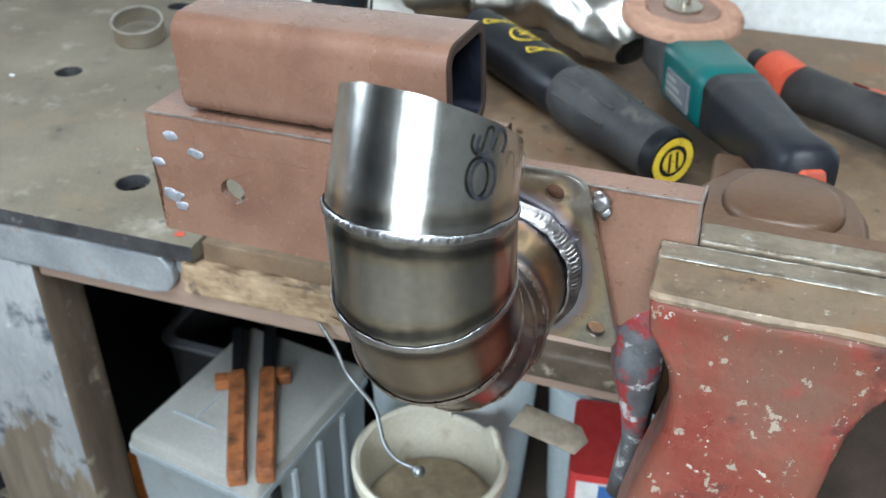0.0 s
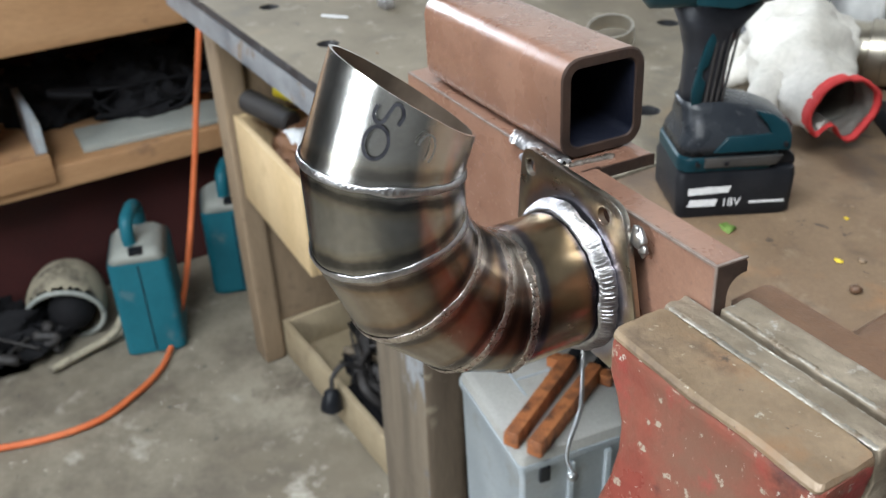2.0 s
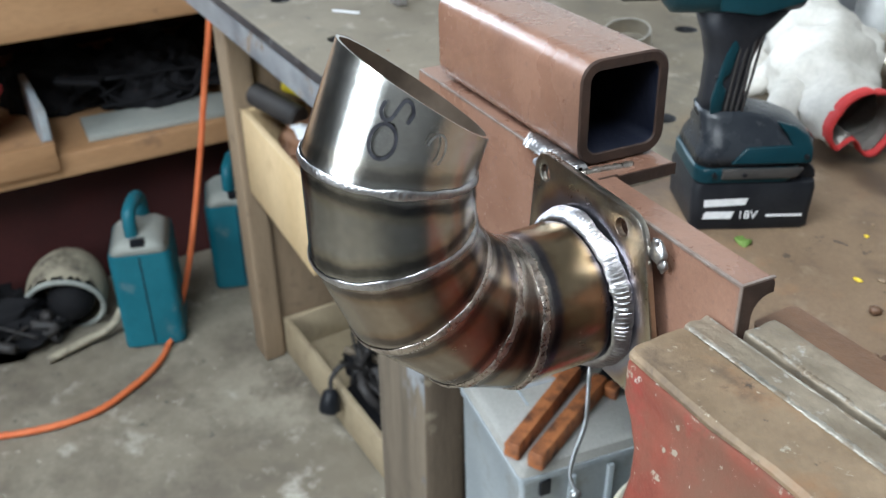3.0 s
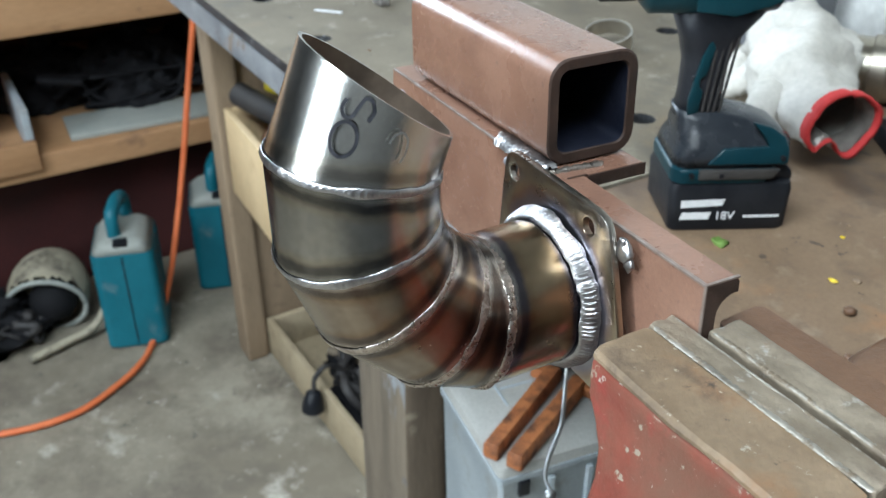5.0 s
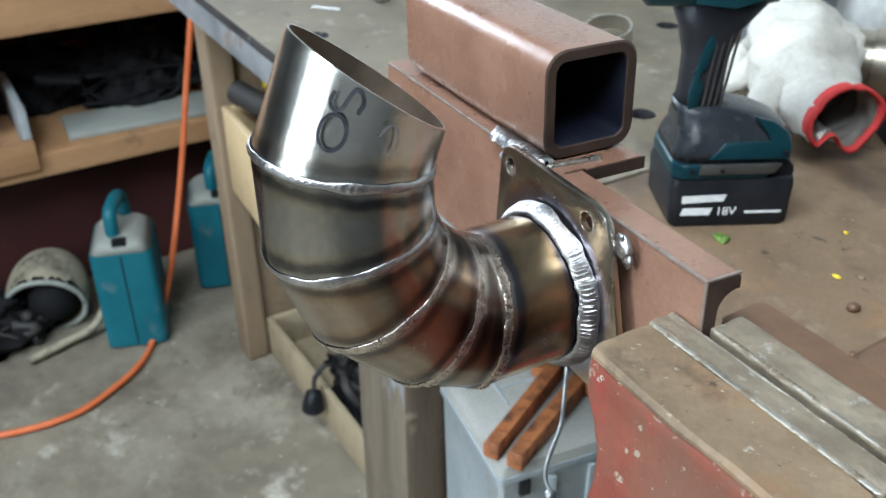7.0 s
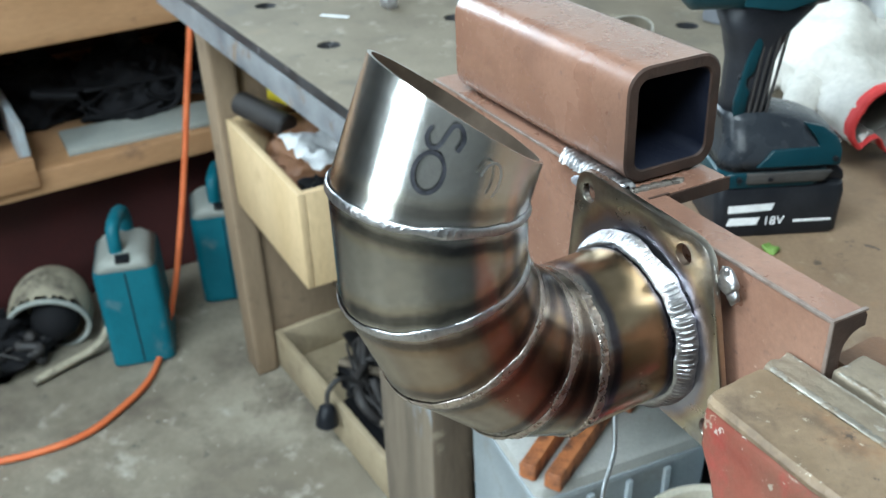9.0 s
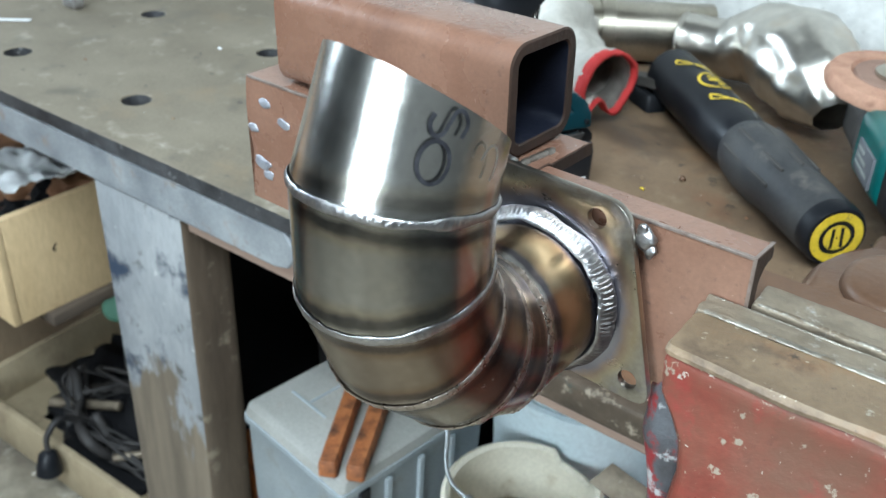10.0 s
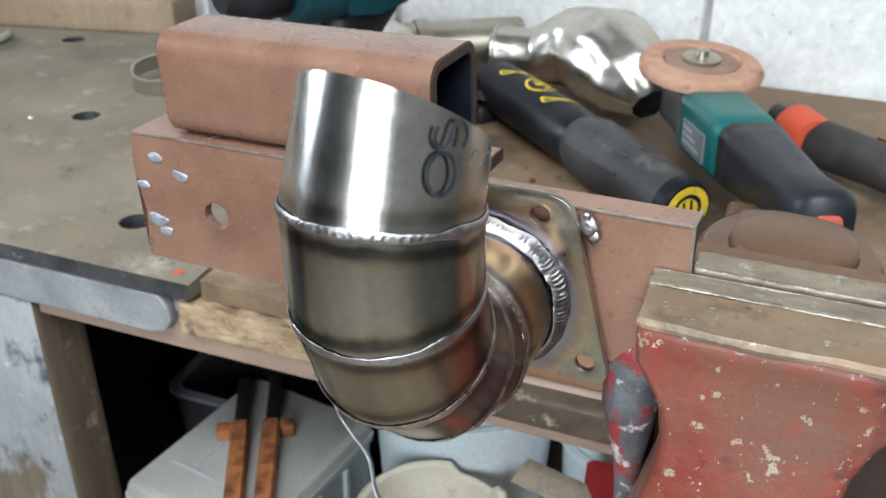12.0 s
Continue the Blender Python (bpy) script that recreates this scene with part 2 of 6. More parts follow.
M["rough_wood"] = surface("splintered_wood", (0.2, 0.125, 0.07), (0.52, 0.38, 0.24), 90, (0.7, 0.85), 0.0, 1.0, 160, [((0.14, 0.1, 0.07), 60, 0.56, 0.66, 0.8, 0.0)], (0.5, 1, 1))
M["plywood"] = surface("plywood", (0.52, 0.37, 0.2), (0.62, 0.46, 0.27), 10, (0.55, 0.7), 0.0, 0.1, 220, [((0.4, 0.27, 0.15), 12, 0.58, 0.78, 0.7, 0.0)], (1, 1, 0.25))
M["shelf_wood"] = surface("old_shelf_board", (0.34, 0.182, 0.086), (0.46, 0.268, 0.138), 8, (0.55, 0.75), 0.0, 0.2, 200, [((0.18, 0.105, 0.065), 10, 0.58, 0.75, 0.8, 0.0)], (1, 0.2, 1))
M["concrete"] = surface("workshop_concrete", (0.2, 0.175, 0.133), (0.35, 0.315, 0.248), 4, (0.7, 0.85), 0.0, 0.35, 120, [((0.17, 0.145, 0.108), 1.7, 0.46, 0.58, 0.8, 0.0), ((0.13, 0.11, 0.085), 5, 0.5, 0.66, 0.85, 0.0), ((0.46, 0.43, 0.37), 9, 0.58, 0.72, 0.9, 0.0), ((0.1, 0.09, 0.075), 22, 0.62, 0.7, 0.8, 0.0), ((0.54, 0.51, 0.45), 60, 0.66, 0.71, 0.9, 0.0)])
M["block_wall"] = surface("limewashed_block", (0.58, 0.58, 0.56), (0.72, 0.72, 0.7), 14, (0.8, 0.95), 0.0, 1.0, 90, [((0.42, 0.4, 0.36), 16, 0.58, 0.76, 0.9, 0.0), ((0.3, 0.29, 0.27), 70, 0.63, 0.72, 0.9, 0.0)])
M["mortar"] = surface("dirty_white_mortar", (0.3, 0.3, 0.29), (0.45, 0.45, 0.43), 20, (0.8, 0.95), 0.0, 0.8, 120)
# Unseen walls and ceiling, kept dark so metal reflections gain contrast.
M["unseen_wall"] = surface("dim_unseen_wall", (0.06, 0.058, 0.054), (0.1, 0.097, 0.09), 5, (0.8, 0.9), 0.0, 0.3, 90)
# Red board, darkened to near black for the shade under the shelf.
M["shaded_red_wall"] = surface("shaded_red_board", (0.032, 0.007, 0.007), (0.06, 0.012, 0.011), 6, (0.6, 0.8), 0.0, 0.2, 90)
M["vise_red"] = surface("chipped_red_paint", (0.15, 0.032, 0.024), (0.17, 0.056, 0.038), 26, (0.22, 0.4), 0.0, 0.22, 260, [((0.115, 0.054, 0.036), 18, 0.44, 0.64, 0.5, 0.0), ((0.24, 0.026, 0.026), 12, 0.54, 0.66, 0.4, 0.0), ((0.045, 0.021, 0.018), 28, 0.57, 0.7, 0.6, 0.2), ((0.27, 0.22, 0.17), 110, 0.615, 0.65, 0.5, 0.3), ((0.42, 0.39, 0.34), 210, 0.645, 0.675, 0.5, 0.4)], None, 0.3)
M["vise_bare"] = surface("chipped_blue_grey_metal", (0.055, 0.05, 0.05), (0.13, 0.135, 0.15), 45, (0.35, 0.55), 0.2, 0.5, 240, [((0.2, 0.022, 0.024), 40, 0.52, 0.58, 0.5, 0.0), ((0.42, 0.42, 0.42), 60, 0.58, 0.64, 0.5, 0.3), ((0.05, 0.03, 0.025), 30, 0.56, 0.68, 0.6, 0.1)])
# Rust taken near black: the shade inside the vise is in the colour.
M["vise_hollow_shade"] = surface("shaded_rusty_hollow", (0.014, 0.009, 0.007), (0.04, 0.025, 0.018), 30, (0.4, 0.65), 0.1, 0.4, 200)
M["jaw"] = surface("worn_brown_jaw", (0.135, 0.093, 0.058), (0.235, 0.168, 0.108), 22, (0.3, 0.5), 0.2, 0.4, 320, [((0.16, 0.085, 0.042), 30, 0.53, 0.68, 0.5, 0.0), ((0.06, 0.04, 0.027), 26, 0.53, 0.68, 0.55, 0.1), ((0.4, 0.36, 0.29), 120, 0.62, 0.67, 0.35, 0.8), ((0.04, 0.028, 0.02), 90, 0.62, 0.68, 0.6, 0.0)])
M["jaw_plate"] = surface("bare_jaw_plate", (0.14, 0.11, 0.078), (0.29, 0.24, 0.18), 45, (0.36, 0.58), 0.4, 0.5, 240, [((0.42, 0.4, 0.36), 50, 0.6, 0.67, 0.4, 0.8), ((0.08, 0.058, 0.04), 26, 0.52, 0.7, 0.6, 0.1), ((0.2, 0.115, 0.065), 60, 0.62, 0.72, 0.6, 0.0)])
M["jaw_worn"] = surface("rubbed_jaw_edge", (0.15, 0.135, 0.11), (0.36, 0.335, 0.29), 60, (0.34, 0.52), 0.6, 0.4, 400, [((0.1, 0.075, 0.05), 70, 0.5, 0.58, 0.6, 0.1)])
M["rust_body"] = surface("rusted_casting", (0.088, 0.045, 0.026), (0.155, 0.086, 0.05), 18, (0.3, 0.5), 0.1, 0.3, 260, [((0.15, 0.085, 0.055), 14, 0.58, 0.75, 0.6, 0.1)])
M["black"] = surface("black_plastic", (0.008, 0.009, 0.012), (0.018, 0.019, 0.022), 30, (0.3, 0.5), 0.0, 0.1, 400, [((0.04, 0.037, 0.033), 25, 0.68, 0.92, 0.8, 0.0)], None, 0.18)
M["grip_black"] = surface("worn_black_grip", (0.012, 0.013, 0.017), (0.028, 0.03, 0.036), 25, (0.3, 0.5), 0.0, 0.15, 400, [((0.05, 0.047, 0.043), 24, 0.64, 0.86, 0.7, 0.0)], None, 0.22)
# Inside of the cuff, a darker grey than the leather.
M["lining"] = surface("grey_cuff_lining", (0.1, 0.085, 0.075), (0.2, 0.18, 0.16), 30, (0.8, 0.9), 0.0, 0.4, 200)
M["edge_worn"] = surface("scuffed_primed_edge", (0.15, 0.105, 0.085), (0.27, 0.225, 0.2), 120, (0.3, 0.45), 0.4, 0.2, 500)
M["black_dusty"] = surface("dusty_black_plastic", (0.03, 0.029, 0.029), (0.07, 0.064, 0.058), 25, (0.45, 0.7), 0.0, 0.15, 400, [((0.13, 0.115, 0.1), 20, 0.6, 0.8, 0.8, 0.0)])
M["teal"] = surface("teal_tool_plastic", (0.0, 0.085, 0.082), (0.004, 0.14, 0.132), 12, (0.32, 0.5), 0.0, 0.08, 400, [((0.13, 0.14, 0.12), 30, 0.6, 0.82, 0.7, 0.0)])
M["teal_dark"] = surface("dark_teal_plastic", (0.002, 0.024, 0.034), (0.005, 0.042, 0.054), 12, (0.3, 0.48), 0.0, 0.08, 400, [((0.05, 0.06, 0.06), 30, 0.62, 0.88, 0.6, 0.0)], None, 0.25)
M["foot_grey"] = surface("dusty_blue_grey_rubber", (0.014, 0.017, 0.022), (0.03, 0.034, 0.04), 30, (0.2, 0.34), 0.0, 0.15, 400, [((0.075, 0.073, 0.07), 40, 0.62, 0.85, 0.6, 0.0)], None, 0.3)
M["case_teal"] = surface("teal_case_plastic", (0.0, 0.1, 0.14), (0.008, 0.15, 0.2), 6, (0.4, 0.6), 0.0, 0.06, 200, [((0.2, 0.21, 0.2), 12, 0.6, 0.82, 0.8, 0.0)])
M["case_top"] = surface("dusty_grey_teal_plastic", (0.26, 0.28, 0.26), (0.34, 0.35, 0.32), 12, (0.6, 0.8), 0.0, 0.06, 200)
M["print_white"] = surface("white_print", (0.6, 0.6, 0.6), (0.75, 0.75, 0.75), 60, (0.5, 0.6), 0.0, 0.0, 400)
M["yellow"] = surface("yellow_print", (0.66, 0.46, 0.03), (0.8, 0.58, 0.05), 60, (0.5, 0.6), 0.0, 0.0, 400, [((0.12, 0.1, 0.06), 160, 0.6, 0.7, 0.7, 0.0)])
M["glove"] = surface("off_white_leather", (0.46, 0.435, 0.39), (0.6, 0.575, 0.53), 18, (0.7, 0.85), 0.0, 0.35, 150, [((0.45, 0.4, 0.34), 30, 0.62, 0.8, 0.8, 0.0)])
M["red_hem"] = surface("red_cloth_hem", (0.5, 0.03, 0.03), (0.62, 0.05, 0.05), 60, (0.7, 0.8), 0.0, 0.3, 500)
M["steel_pipe"] = surface("dull_stainless_pipe", (0.4, 0.36, 0.29), (0.55, 0.51, 0.44), 16, (0.25, 0.42), 1.0, 0.1, 250, [((0.24, 0.18, 0.12), 20, 0.6, 0.78, 0.5, 0.7)])
M["bright_pipe"] = surface("dented_bright_metal", (0.56, 0.53, 0.48), (0.72, 0.69, 0.63), 12, (0.26, 0.4), 1.0, 0.15, 60, [((0.58, 0.46, 0.33), 10, 0.55, 0.75, 0.3, 1.0)])
M["disc"] = surface("flap_disc_abrasive", (0.36, 0.185, 0.125), (0.5, 0.29, 0.2), 60, (0.8, 0.9), 0.0, 0.7, 500, [((0.24, 0.12, 0.085), 30, 0.55, 0.7, 0.9, 0.0)])
M["disc_label"] = surface("disc_label", (0.2, 0.115, 0.085), (0.3, 0.19, 0.145), 60, (0.7, 0.8), 0.0, 0.1, 500)
M["torch_dust"] = surface("dust_caked_black_plastic", (0.026, 0.027, 0.031), (0.06, 0.059, 0.058), 35, (0.42, 0.7), 0.0, 0.3, 300, [((0.15, 0.135, 0.118), 28, 0.58, 0.76, 0.8, 0.0), ((0.02, 0.022, 0.028), 40, 0.58, 0.7, 0.4, 0.0)])
M["red_plastic"] = surface("orange_red_plastic", (0.48, 0.06, 0.03), (0.6, 0.1, 0.05), 20, (0.45, 0.6), 0.0, 0.08, 300, [((0.2, 0.12, 0.1), 30, 0.6, 0.8, 0.8, 0.0)])
M["rubber"] = surface("dark_rubber", (0.02, 0.019, 0.02), (0.05, 0.045, 0.043), 30, (0.5, 0.75), 0.0, 0.1, 400)
M["cable_orange"] = surface("orange_cable_sheath", (0.62, 0.13, 0.04), (0.72, 0.19, 0.07), 20, (0.45, 0.6), 0.0, 0.05, 300)
M["grey_plastic"] = surface("grey_case_plastic", (0.28, 0.32, 0.35), (0.38, 0.42, 0.445), 12, (0.45, 0.6), 0.0, 0.08, 300, [((0.26, 0.23, 0.19), 18, 0.56, 0.8, 0.8, 0.0)])
M["grey_top"] = surface("dusty_case_lid", (0.265, 0.262, 0.245), (0.35, 0.345, 0.325), 14, (0.7, 0.85), 0.0, 0.1, 300, [((0.22, 0.18, 0.14), 22, 0.58, 0.78, 0.8, 0.0)])
M["orange_case"] = surface("scuffed_orange_plastic", (0.5, 0.14, 0.03), (0.62, 0.2, 0.05), 25, (0.4, 0.6), 0.0, 0.1, 300, [((0.12, 0.06, 0.03), 30, 0.56, 0.7, 0.7, 0.0)])
M["handle_wood"] = surface("charred_orange_handle", (0.27, 0.085, 0.027), (0.42, 0.155, 0.058), 40, (0.5, 0.7), 0.0, 0.25, 250, [((0.06, 0.024, 0.014), 26, 0.46, 0.62, 0.7, 0.0)])
M["bucket_white"] = surface("pale_blue_white_plastic", (0.58, 0.68, 0.72), (0.68, 0.76, 0.79), 8, (0.4, 0.55), 0.0, 0.05, 200, [((0.4, 0.42, 0.4), 14, 0.64, 0.8, 0.7, 0.0)])
M["bucket_cream"] = surface("cream_plastic", (0.6, 0.55, 0.44), (0.7, 0.66, 0.55), 12, (0.45, 0.6), 0.0, 0.1, 250, [((0.36, 0.28, 0.18), 20, 0.58, 0.75, 0.8, 0.0)])
M["slag"] = surface("dirty_bucket_contents", (0.22, 0.17, 0.11), (0.38, 0.31, 0.21), 50, (0.7, 0.9), 0.0, 0.8, 150)
M["wire"] = surface("galvanised_wire", (0.24, 0.25, 0.255), (0.36, 0.37, 0.37), 80, (0.3, 0.45), 0.9, 0.05, 500)
# Near-black for dark clutter, and for the shade under bench and shelf.
M["clutter_and_shade"] = surface("dark_clutter_and_shade", (0.004, 0.004, 0.005), (0.011, 0.011, 0.013), 12, (0.75, 0.9), 0.0, 0.4, 90, None, None, 0.2)
M["paper"] = surface("crumpled_white_paper", (0.62, 0.64, 0.66), (0.78, 0.79, 0.8), 14, (0.7, 0.85), 0.0, 0.3, 120)
M["green_bit"] = surface("green_plastic", (0.09, 0.16, 0.03), (0.14, 0.23, 0.05), 60, (0.5, 0.7), 0.0, 0.2, 500)
M["green_dull"] = surface("dull_green_plastic", (0.08, 0.22, 0.15), (0.12, 0.28, 0.2), 30, (0.5, 0.7), 0.0, 0.1, 300)
M["yellow_plastic"] = surface("yellow_plastic", (0.68, 0.52, 0.02), (0.8, 0.64, 0.05), 20, (0.4, 0.55), 0.0, 0.08, 300)
M["helmet"] = surface("dusty_cream_shell", (0.27, 0.24, 0.175), (0.4, 0.36, 0.27), 12, (0.5, 0.7), 0.0, 0.15, 200, [((0.05, 0.04, 0.035), 14, 0.52, 0.68, 0.7, 0.0)])
M["rust_clutter"] = surface("rusty_brown_scrap", (0.17, 0.08, 0.04), (0.28, 0.14, 0.075), 25, (0.6, 0.8), 0.1, 0.4, 200)
M["blue"] = surface("blue_plastic", (0.03, 0.1, 0.32), (0.05, 0.16, 0.42), 20, (0.4, 0.6), 0.0, 0.1, 300)
# Darker, more beige plywood for the low box.
M["plywood_darker"] = surface("darker_plywood", (0.3, 0.235, 0.15), (0.4, 0.325, 0.215), 10, (0.6, 0.8), 0.0, 0.15, 220, [((0.2, 0.15, 0.1), 12, 0.55, 0.75, 0.8, 0.0)], (1, 1, 0.25))
# Under-bench boards, darkened so the shade there is part of the colour.
M["shaded_board"] = surface("shaded_bench_board", (0.06, 0.045, 0.035), (0.1, 0.075, 0.055), 12, (0.7, 0.9), 0.0, 0.3, 150)
M["slate"] = surface("dark_slate_box", (0.12, 0.125, 0.14), (0.17, 0.175, 0.19), 20, (0.5, 0.7), 0.0, 0.1, 300)


# ---- mesh helpers ----
def part(name, bm, material, parent=None, label="", smooth=False, second=None, attr=None):
    """One mesh object of a bmesh in world coordinates, under a thing where one is given."""
    me = bpy.data.meshes.new(name)
    bm.normal_update()
    bm.to_mesh(me)
    bm.free()
    me.materials.append(M[material])
    if second:
        me.materials.append(M[second])
    if smooth:
        me.shade_smooth()
        if smooth is not True:
            me.set_sharp_from_angle(angle=radians(smooth))
    ob = new(name, me)
    if parent is not None:
        root = parent
        while root.parent is not None:
            root = root.parent
        me.transform(root.matrix_basis.inverted())
        ob.parent = parent
    if label:
        ob["label"] = label
    return ob


def thing(name, place, label, category, group="", turn=0.0):
    ob = new(name)
    ob.empty_display_size = 0.02
    ob.matrix_basis = pose(*place, 0, 0, turn)
    return tagged(ob, label, category, group)


def shift(bm, m):
    bm.transform(m)
    return bm


def slab(x0, x1, y0, y1, z0, z1, bevel=0.0, segs=2):
    bm = bmesh.new()
    bmesh.ops.create_cube(bm, size=1)
    bm.transform(Matrix.LocRotScale(((x0 + x1) / 2, (y0 + y1) / 2, (z0 + z1) / 2), None, (x1 - x0, y1 - y0, z1 - z0)))
    if bevel:
        bmesh.ops.bevel(bm, geom=bm.edges[:], offset=bevel, segments=segs, affect="EDGES", profile=0.5)
    return bm


def prism(outline, depth, bevel=0.0, segs=2):
    """A flat outline in local x, y, raised by depth along local z."""
    bm = bmesh.new()
    face = bm.faces.new([bm.verts.new((x, y, 0)) for x, y in outline])
    up = bmesh.ops.extrude_face_region(bm, geom=[face])["geom"]
    bmesh.ops.translate(bm, verts=[v for v in up if isinstance(v, bmesh.types.BMVert)], vec=(0, 0, depth))
    bmesh.ops.recalc_face_normals(bm, faces=bm.faces)
    if bevel:
        bmesh.ops.bevel(bm, geom=bm.edges[:], offset=bevel, segments=segs, affect="EDGES", profile=0.5)
    return bm


def grid_mesh(rows, closed=True, cap=False):
    """Quads between rings of points."""
    bm = bmesh.new()
    rings = [[bm.verts.new(p) for p in ring] for ring in rings_of(rows)]
    n = len(rings[0])
    for a, b in zip(rings, rings[1:]):
        for i in range(n if closed else n - 1):
            j = (i + 1) % n
            bm.faces.new((a[i], a[j], b[j], b[i]))
    if cap:
        bm.faces.new(rings[0][::-1])
        bm.faces.new(rings[-1])
    bmesh.ops.recalc_face_normals(bm, faces=bm.faces)
    return bm


def rings_of(rows):
    return [list(r) for r in rows]


def lathe(profile, base, axis=(0, 0, 1), segs=32, cap=True):
    """A turned shape: profile of (radius, height) along the axis from base."""
    q = Vector((0, 0, 1)).rotation_difference(Vector(axis).normalized())
    rows = []
    for r, h in profile:
        rows.append([Vector(base) + q @ Vector((max(r, 1e-5) * math.cos(2 * math.pi * i / segs), max(r, 1e-5) * math.sin(2 * math.pi * i / segs), h)) for i in range(segs)])
    return grid_mesh(rows, True, cap)


def rod(p0, p1, r0, r1=None, segs=20, bevel=0.0):
    p0, p1 = Vector(p0), Vector(p1)
    r1 = r0 if r1 is None else r1
    h = (p1 - p0).length
    if bevel:
        prof = [(r0 - bevel, 0), (r0, bevel), (r1, h - bevel), (r1 - bevel, h)]
    else:
        prof = [(r0, 0), (r1, h)]
    return lathe(prof, p0, p1 - p0, segs)


def smooth_path(points, steps=8):
    """A rounded path through points."""
    pts = [Vector(p) for p in points]
    out = []
    for i in range(len(pts) - 1):
        a, b, c, d = pts[max(i - 1, 0)], pts[i], pts[i + 1], pts[min(i + 2, len(pts) - 1)]
        for k in range(steps):
            t = k / steps
            out.append(0.5 * ((2 * b) + (c - a) * t + (2 * a - 5 * b + 4 * c - d) * t * t + (3 * b - a - 3 * c + d) * t ** 3))
    out.append(pts[-1])
    return out


def hose(points, radius, segs=10, steps=8, closed=False):
    """A round cable along a rounded path."""
    pts = smooth_path(points, steps)
    rows, side = [], None
    for i, p in enumerate(pts):
        d = (pts[min(i + 1, len(pts) - 1)] - pts[max(i - 1, 0)]).normalized()
        if side is None:
            side = d.orthogonal().normalized()
        side = (side - d * side.dot(d)).normalized()
        up = d.cross(side)
        rows.append([p + radius * (math.cos(2 * math.pi * k / segs) * side + math.sin(2 * math.pi * k / segs) * up) for k in range(segs)])
    return grid_mesh(rows, True, True)


def rough_up(bm, amount, scale, seed=0.0):
    for v in bm.verts:
        v.co += amount * noise.noise_vector(v.co * scale + Vector((seed, seed, seed)))
    return bm


def cut(bm, times):
    bmesh.ops.subdivide_edges(bm, edges=bm.edges[:], cuts=times, use_grid_fill=True)
    return bm


def join(*parts_):
    out = bmesh.new()
    for b in parts_:
        me = bpy.data.meshes.new("tmp")
        b.to_mesh(me)
        b.free()
        out.from_mesh(me)
        bpy.data.meshes.remove(me)
    return out


def ribbon(points, normals, width, lift=0.0006):
    """A thin inked stroke lying on a surface."""
    bm = bmesh.new()
    rows = []
    for i, (p, n) in enumerate(zip(points, normals)):
        d = (points[min(i + 1, len(points) - 1)] - points[max(i - 1, 0)]).normalized()
        s = d.cross(n).normalized() * width / 2
        rows.append((bm.verts.new(p + n * lift - s), bm.verts.new(p + n * lift + s)))
    for a, b in zip(rows, rows[1:]):
        bm.faces.new((a[0], a[1], b[1], b[0]))
    return bm


def structure(name, bm, material, smooth=False, label="", second=None):
    return tagged(part(name, bm, material, None, "", smooth, second), label, "", "", "structure")


def rring(x0, x1, y0, y1, r, z, n=5):
    """A rounded rectangle at height z."""
    r = min(r, (x1 - x0) / 2 - 1e-5, (y1 - y0) / 2 - 1e-5)
    out = []
    for cx, cy, a0 in ((x1 - r, y1 - r, 0), (x0 + r, y1 - r, 90), (x0 + r, y0 + r, 180), (x1 - r, y0 + r, 270)):
        for k in range(n):
            a = radians(a0 + 90 * k / (n - 1))
            out.append(Vector((cx + r * math.cos(a), cy + r * math.sin(a), z)))
    return out


def loft(levels, n=5, cap=True):
    """A body through rounded rectangles (z, x0, x1, y0, y1, r)."""
    return grid_mesh([rring(x0, x1, y0, y1, r, z, n) for z, x0, x1, y0, y1, r in levels], True, cap)


def holed_sheet(xs, ys, z0, z1, radius, segs=24):
    """A thick plate divided by the lines xs and ys, with a drilled hole in the middle of each field."""
    bm = bmesh.new()
    for x0, x1 in zip(xs, xs[1:]):
        for y0, y1 in zip(ys, ys[1:]):
            cx, cy = (x0 + x1) / 2, (y0 + y1) / 2
            angles = sorted([2 * math.pi * k / segs for k in range(segs)] + [math.atan2(b - cy, a - cx) % (2 * math.pi) for a in (x0, x1) for b in (y0, y1)])
            ring = []
            for a in angles:
                c, s = math.cos(a), math.sin(a)
                far = min((x1 - cx) / abs(c) if abs(c) > 1e-9 else 9, (y1 - cy) / abs(s) if abs(s) > 1e-9 else 9)
                ring.append([bm.verts.new(p) for p in ((cx + far * c, cy + far * s, z1), (cx + radius * c, cy + radius * s, z1), (cx + (radius - 0.001) * c, cy + (radius - 0.001) * s, z1 - 0.001), (cx + (radius - 0.001) * c, cy + (radius - 0.001) * s, z0), (cx + far * c, cy + far * s, z0))])
            for p, q in zip(ring, ring[1:] + ring[:1]):
                for k in range(4):
                    # k == 2 is the hole wall: darker slot, its shade put into colour.
                    bm.faces.new((p[k], q[k], q[k + 1], p[k + 1])).material_index = 1 if k == 2 else 0
    x0, x1, y0, y1 = xs[0], xs[-1], ys[0], ys[-1]
    for a, b in (((x0, y0), (x1, y0)), ((x1, y0), (x1, y1)), ((x1, y1), (x0, y1)), ((x0, y1), (x0, y0))):
        f = bm.faces.new([bm.verts.new(p) for p in ((*a, z0), (*b, z0), (*b, z1), (*a, z1))])
        f.material_index = 0 if a[0] == b[0] == x1 else 1
    bmesh.ops.remove_doubles(bm, verts=bm.verts, dist=1e-5)
    bmesh.ops.recalc_face_normals(bm, faces=bm.faces)
    return bm


# ---- the room ----
NORTH, WEST, EAST, SOUTH, TOP = 1.20, -2.6, 1.5, -2.5, 2.7
